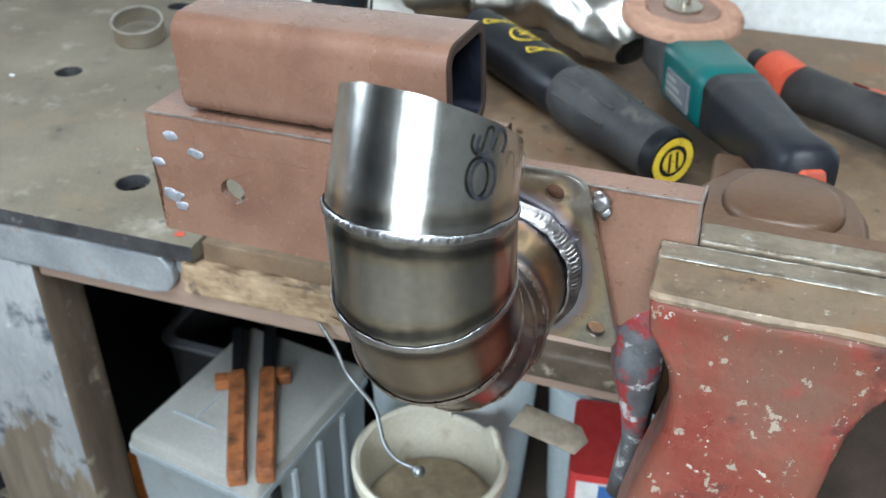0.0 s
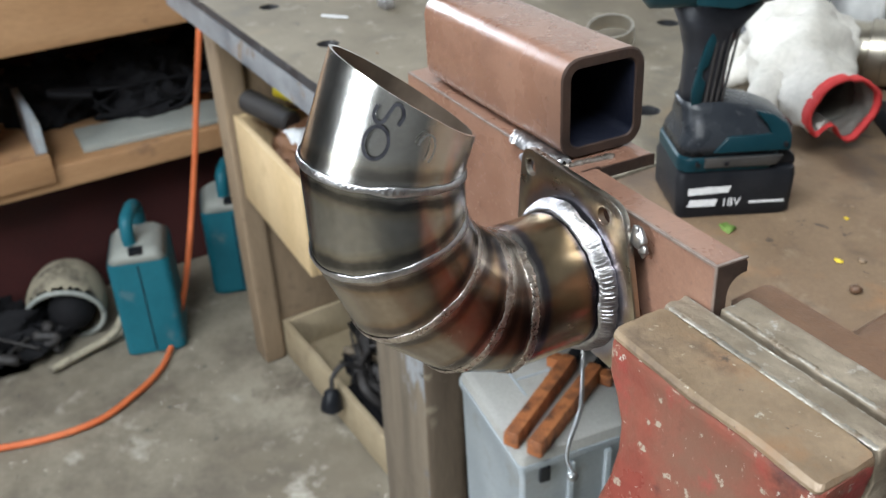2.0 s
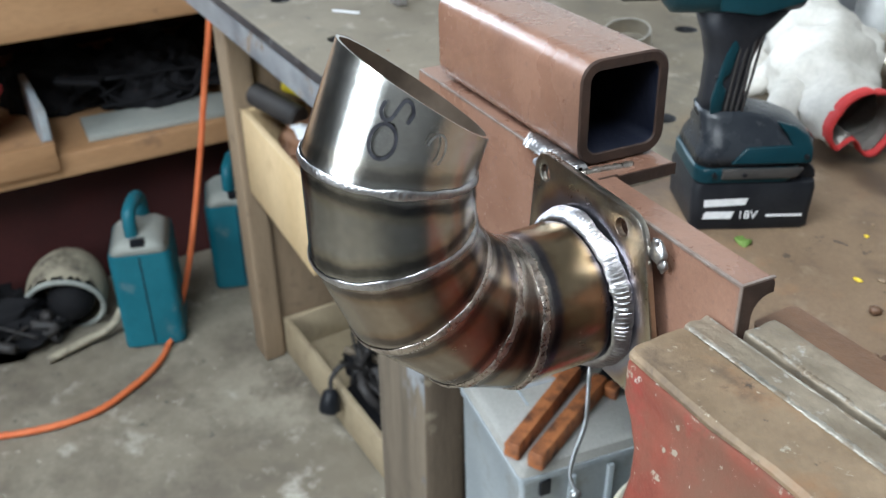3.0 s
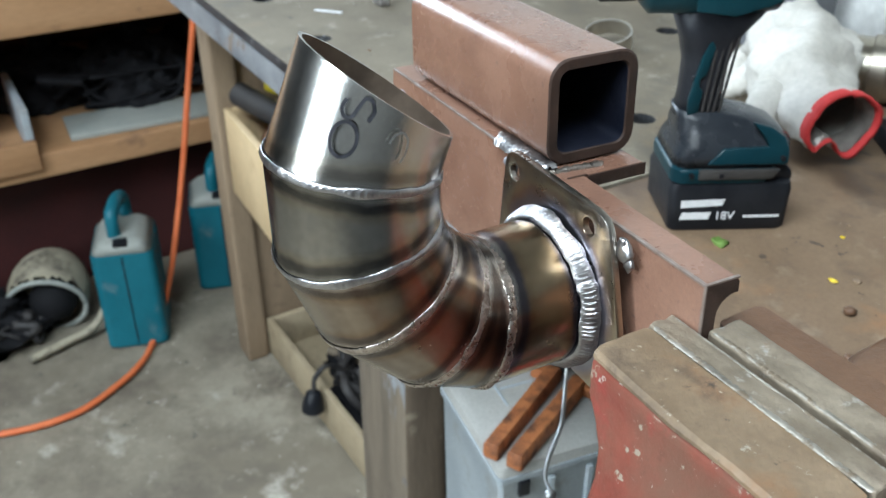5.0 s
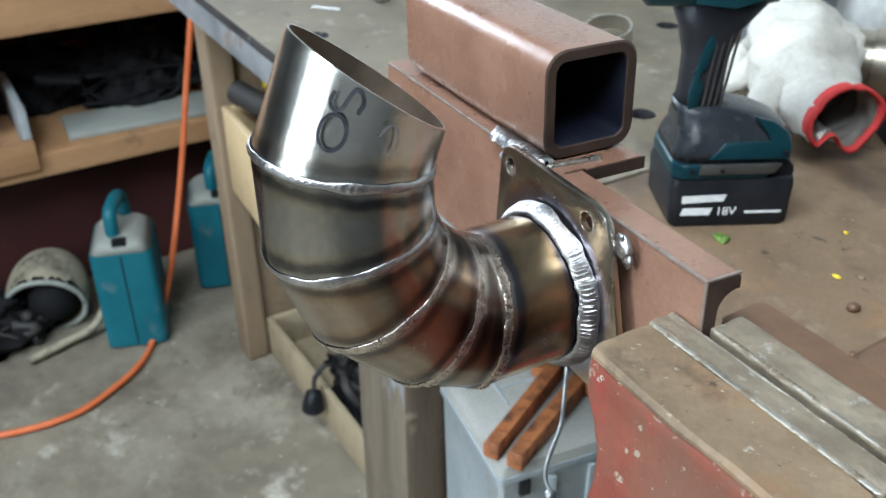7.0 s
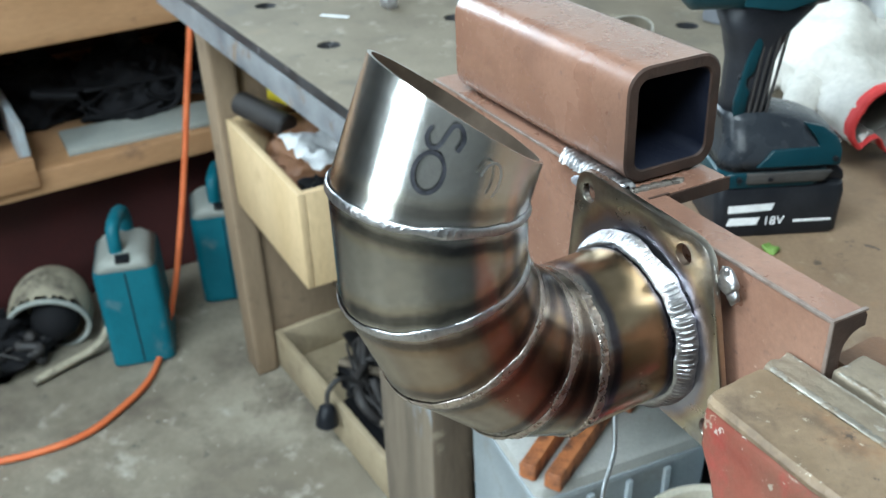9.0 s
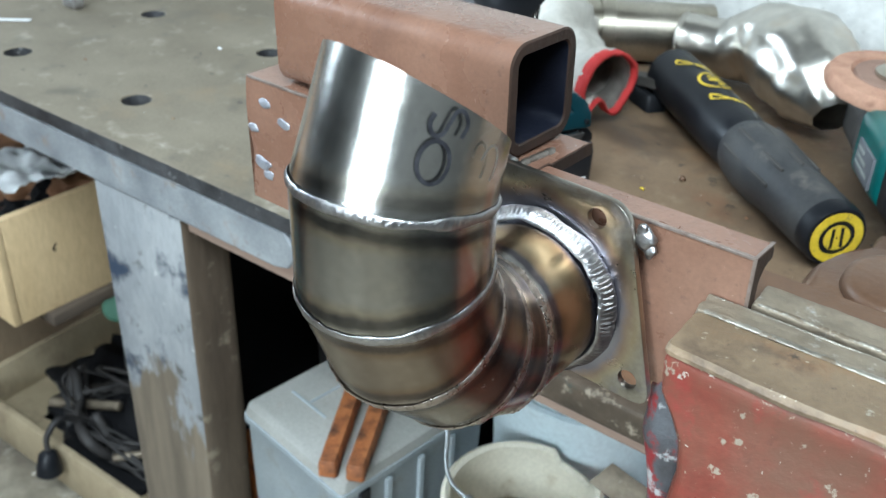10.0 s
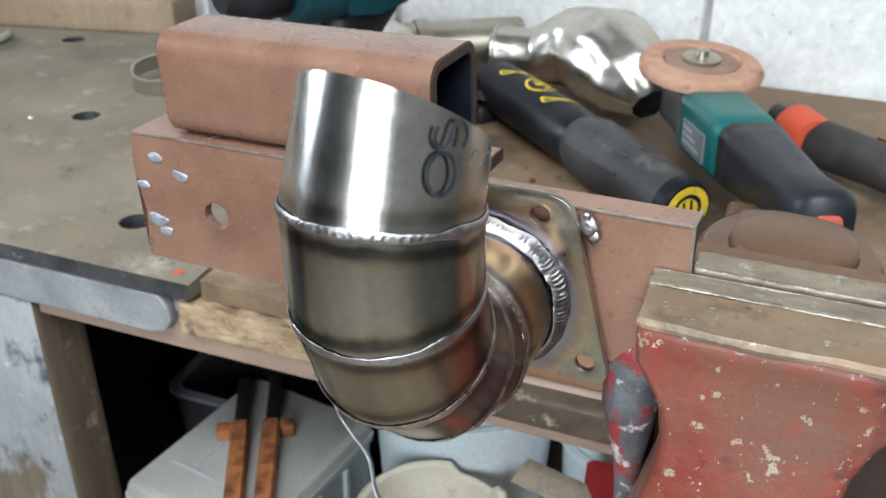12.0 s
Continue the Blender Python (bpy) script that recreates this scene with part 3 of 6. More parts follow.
floor_mesh = bmesh.new()
bmesh.ops.create_grid(floor_mesh, x_segments=120, y_segments=80, size=0.5)
floor_mesh.transform(Matrix.LocRotScale(((WEST + EAST) / 2, (NORTH + SOUTH) / 2, FLOOR), None, (EAST - WEST + 0.4, NORTH - SOUTH + 0.4, 1)))
for v in floor_mesh.verts:
    v.co.z += 0.004 * noise.noise(v.co * 3.0) - 0.003
structure("floor", floor_mesh, "concrete", True, "stained grey-brown concrete workshop floor")
# Ceiling and the other walls are unseen, added to bound the light.
structure("ceiling", slab(WEST - 0.2, EAST + 0.2, SOUTH - 0.2, -1.02, TOP, TOP + 0.1), "unseen_wall")
structure("ceiling_back", slab(WEST - 0.2, EAST + 0.2, -0.08, NORTH + 0.3, TOP, TOP + 0.1), "unseen_wall")
structure("ceiling_left", slab(WEST - 0.2, -0.32, -1.02, -0.08, TOP, TOP + 0.1), "unseen_wall")
structure("ceiling_right", slab(1.32, EAST + 0.2, -1.02, -0.08, TOP, TOP + 0.1), "unseen_wall")
# Added close and dark, so the tube's right side reflects dark.
structure("wall_east", slab(EAST, EAST + 0.2, SOUTH, NORTH, FLOOR - 0.1, TOP), "unseen_wall")
wall_n = structure("wall_north", slab(WEST, EAST, NORTH + 0.012, NORTH + 0.2, FLOOR - 0.1, TOP), "mortar", False, "whitewashed concrete block wall behind the bench")
# the south wall with its wide window, the west wall with a smaller one
for n, (x0, x1, z0, z1) in enumerate(((WEST, -0.5, 0, TOP), (1.2, EAST, 0, TOP), (-0.5, 1.2, 0, 1.42), (-0.5, 1.2, 2.52, TOP))):
    structure("wall_south_%d" % (n + 1), slab(x0, x1, SOUTH - 0.2, SOUTH, z0, z1), "unseen_wall")
for n, (y0, y1, z0, z1) in enumerate(((SOUTH, -0.5, 0, TOP), (0.8, NORTH, 0, TOP), (-0.5, 0.8, 0, 1.38), (-0.5, 0.8, 2.38, TOP))):
    structure("wall_west_%d" % (n + 1), slab(WEST - 0.2, WEST, y0, y1, z0, z1), "unseen_wall")

# ---- the workbench ----
bench = thing("workbench", (-0.4, 0.85, FLOOR), "heavy workshop bench with drilled steel plate on timber legs", "workbench")
xs, ys = [-1.17, -0.97, -0.771, -0.573, -0.371, -0.169], [0.5535, 0.7205, 0.9175, 1.15]
part("steel_plate", holed_sheet(xs, [0.553, 0.70, 0.92, 1.14], 0.886, 0.900, 0.0155), "plate", bench, "dusty grey steel plate with drilled holes", False, "plate_edge")
part("rusty_sheet", rough_up(cut(slab(-0.167, 1.3, 0.565, 1.19, 0.880, 0.8985, 0.001), 6), 0.0006, 9), "rust_top", bench, "rust-brown dusty sheet on the vise side", 40)
part("steel_strip", prism([(-1.17, 0.844), (-0.215, 0.844), (-0.2, 0.848), (-0.193, 0.858), (-0.194, 0.872), (-0.202, 0.882), (-1.17, 0.882)], 0.01, 0.002), "apron", bench, "worn grey steel strip along the front").matrix_basis = Matrix.Identity(4)
bench.children[-1].data.transform(bench.matrix_basis)
bench.children[-1].data.transform(Matrix.Translation((0, 0.566, 0)) @ pose(0, 0, 0, 90, 0, 0))
bench.children[-1].data.transform(bench.matrix_basis.inverted())
part("timber_rail", rough_up(cut(slab(-0.46, 1.25, 0.568, 0.6155, 0.825, 0.878, 0.003), 3), 0.0015, 25), "beam", bench, "dusty pinkish timber front rail", 40)
chunk = cut(slab(-0.185, 0.02, 0.556, 0.66, 0.850, 0.8795, 0.003), 26)
for v in chunk.verts:
    if v.co.z > 0.86:
        v.co.z += 0.004 * noise.noise(v.co * 90) + 0.004 * (0.5 - abs(noise.noise(Vector((v.co.x * 70 + 14 * v.co.y, v.co.y * 190 + 40 * v.co.x, 0)))) * 2)
part("broken_board", chunk, "rough_wood", bench, "splintered pale wooden board end", 60)
part("dark_bar", rough_up(cut(slab(0.022, 0.5, 0.553, 0.60, 0.846, 0.872, 0.003), 4), 0.001, 30), "greasy_bar", bench, "dark greasy bar with pale chips", 40)
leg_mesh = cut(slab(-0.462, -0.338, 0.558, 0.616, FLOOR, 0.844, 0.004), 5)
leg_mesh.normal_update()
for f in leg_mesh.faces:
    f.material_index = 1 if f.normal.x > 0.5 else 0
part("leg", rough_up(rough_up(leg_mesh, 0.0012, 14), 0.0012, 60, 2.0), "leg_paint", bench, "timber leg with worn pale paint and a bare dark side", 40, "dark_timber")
# Added board: its near-black colour stands for the shade behind the leg.
part("divider", slab(-0.44, -0.428, 0.63, 1.16, FLOOR, 0.84), "clutter_and_shade", bench, "added near-black board standing for the shade behind the leg")
part("leg", rough_up(cut(slab(-1.195, -1.136, 0.616, 0.66, FLOOR, 0.884, 0.003), 5), 0.0012, 14), "timber", bench, "bare brown timber leg", 40)
part("end_panel", rough_up(cut(slab(-1.185, -1.145, 0.6605, 1.14, FLOOR, 0.884, 0.003), 5), 0.001, 9), "timber", bench, "bare timber end panel", 40)
part("thin_strip", rough_up(cut(slab(-0.192, -0.02, 0.5625, 0.5675, 0.866, 0.8765, 0.0008), 5), 0.0016, 60), "apron", bench, "thin battered grey strip end", 40)
# Unseen board, added so that the drill holes look dark from above.
part("sub_top", slab(-1.13, -0.17, 0.62, 1.135, 0.858, 0.870), "shaded_board", bench, "added board under the plate that keeps the drill holes dark")
part("lower_shelf", slab(-0.425, 0.7, 0.62, 1.16, 0.36, 0.38, 0.002), "shaded_board", bench)
# Board in near-black, so the unlit space under the bench is coloured in.
part("back_board", slab(-1.15, 1.2, 1.165, 1.18, FLOOR, 0.87), "clutter_and_shade", bench)

# ---- the weldment in the vise: angle iron and box tube ----
A = pose(0.1985, 0.404, 1.0956, 0, -2.3, -4.4)
jig = thing("welding_jig", (0.1985, 0.404, 1.0956), "red-oxide primed angle iron with a square tube welded on top", "steel bracket")


def angle_section(depth, thick, high, r):
    """The end profile in (y, z): top flange with rounded inner corner, then the web."""
    pts = [(0, -0.001), (0.001, 0), (depth - 0.002, 0), (depth, -0.002), (depth, -thick)]
    for k in range(7):
        a = radians(90 + 15 * k)
        pts.append((thick + r + r * math.cos(a), -thick - r + r * math.sin(a)))
    return pts + [(thick, -high), (0, -high)]


def swept_x(profile, stations):
    rows = []
    for x, tweak in stations:
        rows.append([Vector((x + tweak(y, z), y, z)) for y, z in profile])
    return grid_mesh(rows, True, True)


ragged = lambda y, z: 0.0016 * math.sin(z * 120 + 1) + 0.0009 * math.sin(z * 330)
still = lambda y, z: 0.0


def web_with_hole(x0, x1, z0, z1, thick, cx, cz, r):
    bm = holed_sheet([x0, x1], [z0, z1], 0, thick, r, 28)
    bm.transform(Matrix(((1, 0, 0, 0), (0, 0, 1, 0), (0, 1, 0, 0), (0, 0, 0, 1))))
    mid = Vector(((x0 + x1) / 2, 0, (z0 + z1) / 2))
    for v in bm.verts:
        off = v.co - mid
        if math.hypot(off.x, off.z) < r * 1.2:
            v.co += Vector((cx - mid.x, 0, cz - mid.z))
    bmesh.ops.recalc_face_normals(bm, faces=bm.faces)
    return bm


T, H = 0.0065, 0.0735
prof_long, prof_short = angle_section(0.05, T, 0.018, 0.009), angle_section(0.0165, T, H, 0.009)
left = swept_x(prof_long, [(-0.292, ragged), (-0.2, still), (-0.103, still)])
web = web_with_hole(-0.2915, -0.103, -H, -0.0181, T, -0.2425, -0.0405, 0.0085)
for v in web.verts:
    if v.co.x < -0.29:
        v.co.x += 0.0016 * math.sin(v.co.z * 120 + 1)
right = swept_x(prof_short, [(-0.1028, still), (-0.05, still), (0.0, still)])
part("angle_iron", shift(join(left, web, right), A), "primer", jig, "brown-primed angle iron with a notched flange and a drilled web", 35)
part("end_face", shift(swept_x([(y * 0.98 + 0.0001, z * 0.985 - 0.0005) for y, z in prof_short], [(0.0, still), (0.0006, still)]), A), "primer_dark", jig, "dark sawn end")
part("worn_end_edge", shift(join(slab(-0.0006, 0.0008, -0.0002, 0.0162, -0.0006, 0.0002), slab(-0.0006, 0.0008, -0.0002, 0.0005, -H, -0.0007)), A), "edge_worn", jig, "end edges rubbed bright")
part("cut_face", shift(slab(-0.1031, -0.1022, 0.0168, 0.0497, -0.0062, -0.0003), A), "primer_dark", jig, "dark sawn end of the flange")
part("saw_cut", shift(slab(-0.104, -0.1028, 0.006, 0.0166, -0.0006, 0.0003), A), "primer_dark", jig)
part("bare_top_edge", shift(slab(-0.29, 0.0, -0.0004, 0.0012, -0.0012, 0.0002, 0.0003), A), "edge_worn", jig, "edge rubbed to bare steel")


def box_tube(x0, x1, y0, y1, z0, z1, wall, r):
    rows = []
    for x, s in ((x0, 0.0), (x1 - 0.0008, 0.0), (x1, 0.0008)):
        rows.append([Vector((x, p.x, p.y)) for p in rring(y0 + s, y1 - s, z0 + s, z1 - s, r, 0, 6)])
    for x, s in ((x1, wall), (x1 - 0.0008, wall + 0.0006), (x0 + 0.003, wall + 0.0006)):
        rows.append([Vector((x, p.x, p.y)) for p in rring(y0 + s, y1 - s, z0 + s, z1 - s, max(r - wall, 0.002), 0, 6)])
    bm = grid_mesh(rows, True, True)
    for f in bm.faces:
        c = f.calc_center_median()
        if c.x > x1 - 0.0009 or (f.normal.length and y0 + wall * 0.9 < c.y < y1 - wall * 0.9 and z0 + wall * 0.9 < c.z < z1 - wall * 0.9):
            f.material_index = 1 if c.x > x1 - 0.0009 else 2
    return bm


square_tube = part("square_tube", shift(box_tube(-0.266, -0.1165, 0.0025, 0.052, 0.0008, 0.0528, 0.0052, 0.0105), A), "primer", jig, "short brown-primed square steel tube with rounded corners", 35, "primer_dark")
# Slot 2: bore faces, coloured dark for the shade inside the tube.
square_tube.data.materials.append(M["shaded_tube_scale"])


def bead_strip(a, b, width, high, n, seed=0):
    """A lumpy weld run from a to b."""
    a, b = Vector(a), Vector(b)
    d = (b - a).normalized()
    s = d.cross(Vector((0, 0, 1))).normalized()
    rows = []
    for i in range(n + 1):
        t = i / n
        w = width * (0.75 + 0.35 * abs(math.sin(i * 1.1 + seed)) + 0.2 * noise.noise(Vector((i * 0.31, seed, 0)))) * (0.4 if i in (0, n) else 1)
        c = a.lerp(b, t)
        rows.append([c + s * w * math.cos(q) + Vector((0, 0, 1)) * high * math.sin(q) * (0.7 + 0.4 * abs(math.sin(i * 1.1 + seed))) for q in [math.pi * k / 6 for k in range(7)]])
    return grid_mesh(rows, False)


part("weld_bead", shift(bead_strip((-0.158, 0.0015, 0.0002), (-0.112, 0.0015, 0.0002), 0.0058, 0.0048, 44, 2), A), "weld", jig, "bright silver weld along the tube", True)
part("weld_spatter", shift(bead_strip((-0.113, 0.0, 0.0), (-0.11, 0.03, 0.0), 0.002, 0.002, 16, 5), A), "weld_brown", jig, "", True)


def tack(p, r, seed):
    bm = bmesh.new()
    bmesh.ops.create_icosphere(bm, subdivisions=3, radius=r)
    for v in bm.verts:
        v.co += 0.4 * r * noise.noise_vector(v.co * (1.1 / r) + Vector((seed, 0, 0)))
        v.co.x, v.co.y, v.co.z = v.co.x * 1.35, v.co.y * 0.16, v.co.z * 0.8
    return shift(bm, Matrix.Translation(p))


for p, r, seed in (((-0.277, 0.0012, -0.013), 0.0036, 3), ((-0.2625, 0.0012, -0.021), 0.0034, 4), ((-0.2885, 0.0012, -0.03), 0.0032, 5), ((-0.283, 0.0012, -0.05), 0.0052, 6), ((-0.278, 0.0012, -0.056), 0.0034, 12), ((-0.134, -0.005, -0.002), 0.0045, 7), ((-0.141, -0.003, -0.004), 0.003, 8)):
    part("tack_weld", shift(tack((p[0], p[1] - 0.0014, p[2]), r, seed), A), "tack_smear", jig, "bluish-white weld smear", True)

# ---- the mitred exhaust elbow ----
R, WALL, RIM = 0.0337, 0.0015, radians(14.0)
BENDS = [radians(b) for b in (22.41, 21.40, 24.28, 21.65, 23.49)]
RIM_LEAN = (radians(5.0), 0.955)  # the saw cut leans sideways and pinches the mouth
PHI, PSI = radians(-1.58), radians(-2.08)
E1 = Vector((math.sin(PSI), -math.cos(PSI), 0))
UP = Vector((math.sin(PHI) * math.cos(PSI), math.sin(PHI) * math.sin(PSI), math.cos(PHI)))
SIDE = E1.cross(UP)
RUNS = [0.0400, 0.0205, 0.0306, 0.0274, 0.0308, 0.0301]
ROOT = Vector((0.1137, 0.395, 1.0491))
elbow = thing("exhaust_elbow", tuple(ROOT), "mitred stainless exhaust elbow of welded segments on a flange plate", "exhaust pipe")


def mitre_ring(centre, angle, tilt, radius, n=72, lean=0.0, squeeze=1.0):
    """The ellipse in which a tube is cut: tube directions at angle, cut plane turned by tilt and leant sideways."""
    m = angle + tilt
    v = -math.sin(m) * E1 + math.cos(m) * UP
    d = math.cos(angle) * E1 + math.sin(angle) * UP
    turns = [2 * math.pi * k / n for k in range(n)]
    return [centre + radius * (math.cos(a) * (squeeze * SIDE + math.tan(lean) * d) + math.sin(a) * v / math.cos(tilt)) for a in turns]


centres, angles_ = [ROOT], []
for k, run in enumerate(RUNS):
    a = sum(BENDS[:k])
    angles_.append(a)
    centres.append(centres[-1] + run * (math.cos(a) * E1 + math.sin(a) * UP))
kinds = ["tube_gold", "tube_brown", "tube_brown", "tube_brown", "tube_grey", "tube_clean"]
for k in range(6):
    a = angles_[k]
    r = R - 0.00012 * k
    lo = mitre_ring(centres[k], a, -BENDS[k - 1] / 2 if k else 0.0, r)
    cutting = RIM if k == 5 else BENDS[k] / 2
    hi = mitre_ring(centres[k + 1], a, cutting, r, 72, *(RIM_LEAN if k == 5 else (0.0, 1.0)))
    rows = []
    STEPS = 14
    for s in range(STEPS + 1):
        t = s / STEPS
        rows.append([p.lerp(q, t) for p, q in zip(lo, hi)])
    if k == 5:
        inner = mitre_ring(centres[k + 1], a, RIM, r - WALL, 72, *RIM_LEAN)
        low_in = mitre_ring(centres[k], a, -BENDS[4] / 2, r - WALL)
        rows += [inner, [p.lerp(q, 0.5) for p, q in zip(inner, low_in)], low_in]
    bm = grid_mesh(rows, True, False)
    sec = part("tube_section", bm, kinds[k], elbow, "bright brushed stainless top section, cut open at the rim" if k == 5 else "heat-tinted stainless section", 40, "tube_inside" if k == 5 else None)
    near_weld = []
    for s in range(len(rows)):
        for j in range(72):
            t = s / STEPS
            length = (lo[j] - hi[j]).length
            near = min(t * length, (1 - t) * length) if k < 5 else t * length
            near_weld.append(max(0.0, 1.0 - near / 0.0155) if s <= STEPS else 0.0)
    heat = sec.data.uv_layers.new(name="heat")
    for loop in sec.data.loops:
        heat.uv[loop.index].vector = (near_weld[loop.vertex_index], 0.5)
    if k == 5:
        for poly in sec.data.polygons:
            poly.material_index = 1 if poly.index >= 72 * (STEPS + 1) else 0


def weld_ring(points, centre, width, ripples, seed, low=1.0, wild=1.0, scale=0.22):
    """A bead laid round a seam: flat, uneven, with the overlapping crescent scales of the welding passes."""
    n, across = len(points), 9
    rows, turn = [], 0.0
    for i in range(n):
        p = points[i]
        d = (points[(i + 1) % n] - points[i - 1]).normalized()
        out = (p - centre)
        out = (out - d * out.dot(d)).normalized()
        s = d.cross(out).normalized()
        turn += ripples / n * (1 + 0.45 * noise.noise(p * 170 + Vector((seed, 9, 0))))
        w = width * (0.95 + 0.35 * wild * noise.noise(p * 90 + Vector((seed, 0, 0))) + 0.15 * wild * noise.noise(p * 300))
        h = w * 0.5 * low * (0.85 + 0.5 * wild * noise.noise(p * 140 + Vector((seed, 2, 0))))
        side = s * width * 0.4 * noise.noise(p * 60 + Vector((0, seed, 0)))
        row = []
        for k in range(across):
            q = math.pi * k / (across - 1)
            u = math.cos(q)
            saw = 1.0 - (turn + 1.1 * u * u) % 1.0
            row.append(p + side + s * w * u + out * (h * math.sin(q) * (1 - scale + 2 * scale * saw) - 0.0003))
        rows.append(row)
    rows.append(list(rows[0]))
    bm = grid_mesh([list(r) for r in rows], False)
    bmesh.ops.remove_doubles(bm, verts=bm.verts, dist=1e-6)
    return bm


def dense(ring, times):
    out = []
    for p, q in zip(ring, ring[1:] + ring[:1]):
        out += [p.lerp(q, t / times) for t in range(times)]
    return out


for k in range(5):
    ring = dense(mitre_ring(centres[k + 1], angles_[k], BENDS[k] / 2, R), 6)
    part("weld_bead", weld_ring(ring, centres[k + 1], (0.0025, 0.0022, 0.0021, 0.0017, 0.0019)[k], (70, 84, 76, 80, 84)[k], 3.0 * k, (0.75, 0.6, 0.6, 0.6, 0.7)[k], 1.4, (0.36, 0.34, 0.34, 0.4, 0.42)[k]), "weld_brown" if k in (0, 1, 2) else "weld", elbow, "rippled TIG weld seam", 50)
root_ring = dense([ROOT + 0.0368 * (math.cos(2 * math.pi * k / 72) * SIDE + math.sin(2 * math.pi * k / 72) * UP) for k in range(72)], 14)
root_ring = [p + E1 * 0.0016 for p in root_ring]
part("weld_bead", weld_ring(root_ring, ROOT + E1 * 0.001 - E1 * 0.02, 0.0044, 104, 21.0, 0.62, 0.8, 0.22), "weld", elbow, "broad silver rippled weld round the flange", 50)


def arc(cx, cy, r, a0, a1, n=6):
    return [(cx + r * math.cos(radians(a0 + (a1 - a0) * k / n)), cy + r * math.sin(radians(a0 + (a1 - a0) * k / n))) for k in range(n + 1)]


def rounded(corners, r, n=6):
    """A polygon, anticlockwise, with its corners rounded."""
    out = []
    for i, c in enumerate(corners):
        c = Vector(c)
        a, b = (Vector(corners[i - 1]) - c).normalized(), (Vector(corners[(i + 1) % len(corners)]) - c).normalized()
        for k in range(n + 1):
            t = k / n
            p = c + a * r * (1 - t) ** 2 + b * r * t ** 2
            out.append((p.x, p.y))
    return out


def flange_plate(corners, round_by, holes, hole_r, thick):
    """A four-cornered plate with rounded corners and the bolt holes drilled through."""
    outline = rounded(corners, round_by)
    bm = bmesh.new()
    bm.faces.new([bm.verts.new((x, y, 0)) for x, y in outline])
    for hx, hy in holes:
        loop = [bm.verts.new((x, y, 0)) for x, y in arc(hx, hy, hole_r, 0, 345, 23)]
        for p, q in zip(loop, loop[1:] + loop[:1]):
            bm.edges.new((p, q))
    edges = bm.edges[:]
    for f in bm.faces[:]:
        bm.faces.remove(f)
    bmesh.ops.triangle_fill(bm, use_beauty=True, use_dissolve=False, edges=edges)
    inside = [f for f in bm.faces if any(math.hypot(f.calc_center_median().x - hx, f.calc_center_median().y - hy) < hole_r * 0.95 for hx, hy in holes)]
    bmesh.ops.delete(bm, geom=inside, context="FACES_ONLY")
    up = bmesh.ops.extrude_face_region(bm, geom=bm.faces[:])["geom"]
    bmesh.ops.translate(bm, verts=[v for v in up if isinstance(v, bmesh.types.BMVert)], vec=(0, 0, thick))
    bmesh.ops.recalc_face_normals(bm, faces=bm.faces)
    sharp = [e for e in bm.edges if len(e.link_faces) == 2 and e.calc_face_angle() > 1.2]
    bmesh.ops.bevel(bm, geom=sharp, offset=0.0005, segments=2, affect="EDGES", profile=0.5)
    return bm


# plate coordinates: x along the angle iron, y up, z towards the viewer
F = pose(0.1075, 0.4052, 1.0565, 90, 0, -3.4)
HOLES = [(0.0295, 0.0355), (-0.0305, 0.0345), (-0.036, -0.0325), (0.0545, -0.0325)]
part("flange_plate", shift(flange_plate([(0.0425, 0.0455), (-0.0385, 0.0445), (-0.046, -0.0425), (0.067, -0.0425)], 0.01, HOLES, 0.0043, 0.0036), F @ Matrix.Translation((0, 0, 0.0022))), "flange", elbow, "pale steel flange plate with round bolt holes", 30)

for p, r, seed in (((0.0495, 0.0325, 0.0012), 0.0045, 1), ((0.0515, 0.0275, 0.0003), 0.0034, 2), ((0.0478, 0.036, 0.002), 0.0026, 11)):
    blob = tack((0, 0, 0), r, seed)
    blob.transform(Matrix.Rotation(radians(90), 4, "X") @ Matrix.Diagonal((0.75, 3.2, 1.4, 1.0)))
    part("tack_weld", shift(blob, F @ Matrix.Translation(p)), "weld", elbow, "", True)

# marker strokes on the top section
top_c, top_d = centres[5], (math.cos(angles_[5]) * E1 + math.sin(angles_[5]) * UP).normalized()
top_v = SIDE.cross(top_d).normalized()


def on_tube(theta, h):
    n = (math.cos(theta) * SIDE + math.sin(theta) * top_v).normalized()
    return top_c + top_d * h + n * R, n


def stroke(points, width):
    pn = [on_tube(t, h) for t, h in points]
    return ribbon([p for p, _ in pn], [n for _, n in pn], width)


part("marker_stroke", stroke([(-2.47 + 0.135 * math.cos(a), 0.0142 + 0.0062 * math.sin(a)) for a in [0.3 + 2 * math.pi * 1.03 * k / 34 for k in range(35)]], 0.0013), "marker", elbow, "hand-drawn black marker ring")
curl = smooth_path([(-2.34, 0.0235, 0), (-2.31, 0.0272, 0), (-2.36, 0.0305, 0), (-2.43, 0.0305, 0), (-2.47, 0.027, 0), (-2.51, 0.0233, 0), (-2.58, 0.0226, 0), (-2.63, 0.0252, 0), (-2.61, 0.0285, 0)], 6)
part("marker_stroke", stroke([(-4.99 - p.x, p.y - 0.0008) for p in curl], 0.0013), "marker", elbow, "hand-drawn black marker curl")
part("marker_stroke", stroke([(-3.02 + 0.1 * math.cos(a), 0.0165 + 0.006 * math.sin(a)) for a in [0.2 + 2 * math.pi * 0.6 * k / 20 for k in range(21)]], 0.0008), "marker_faint", elbow, "faint older marker stroke")
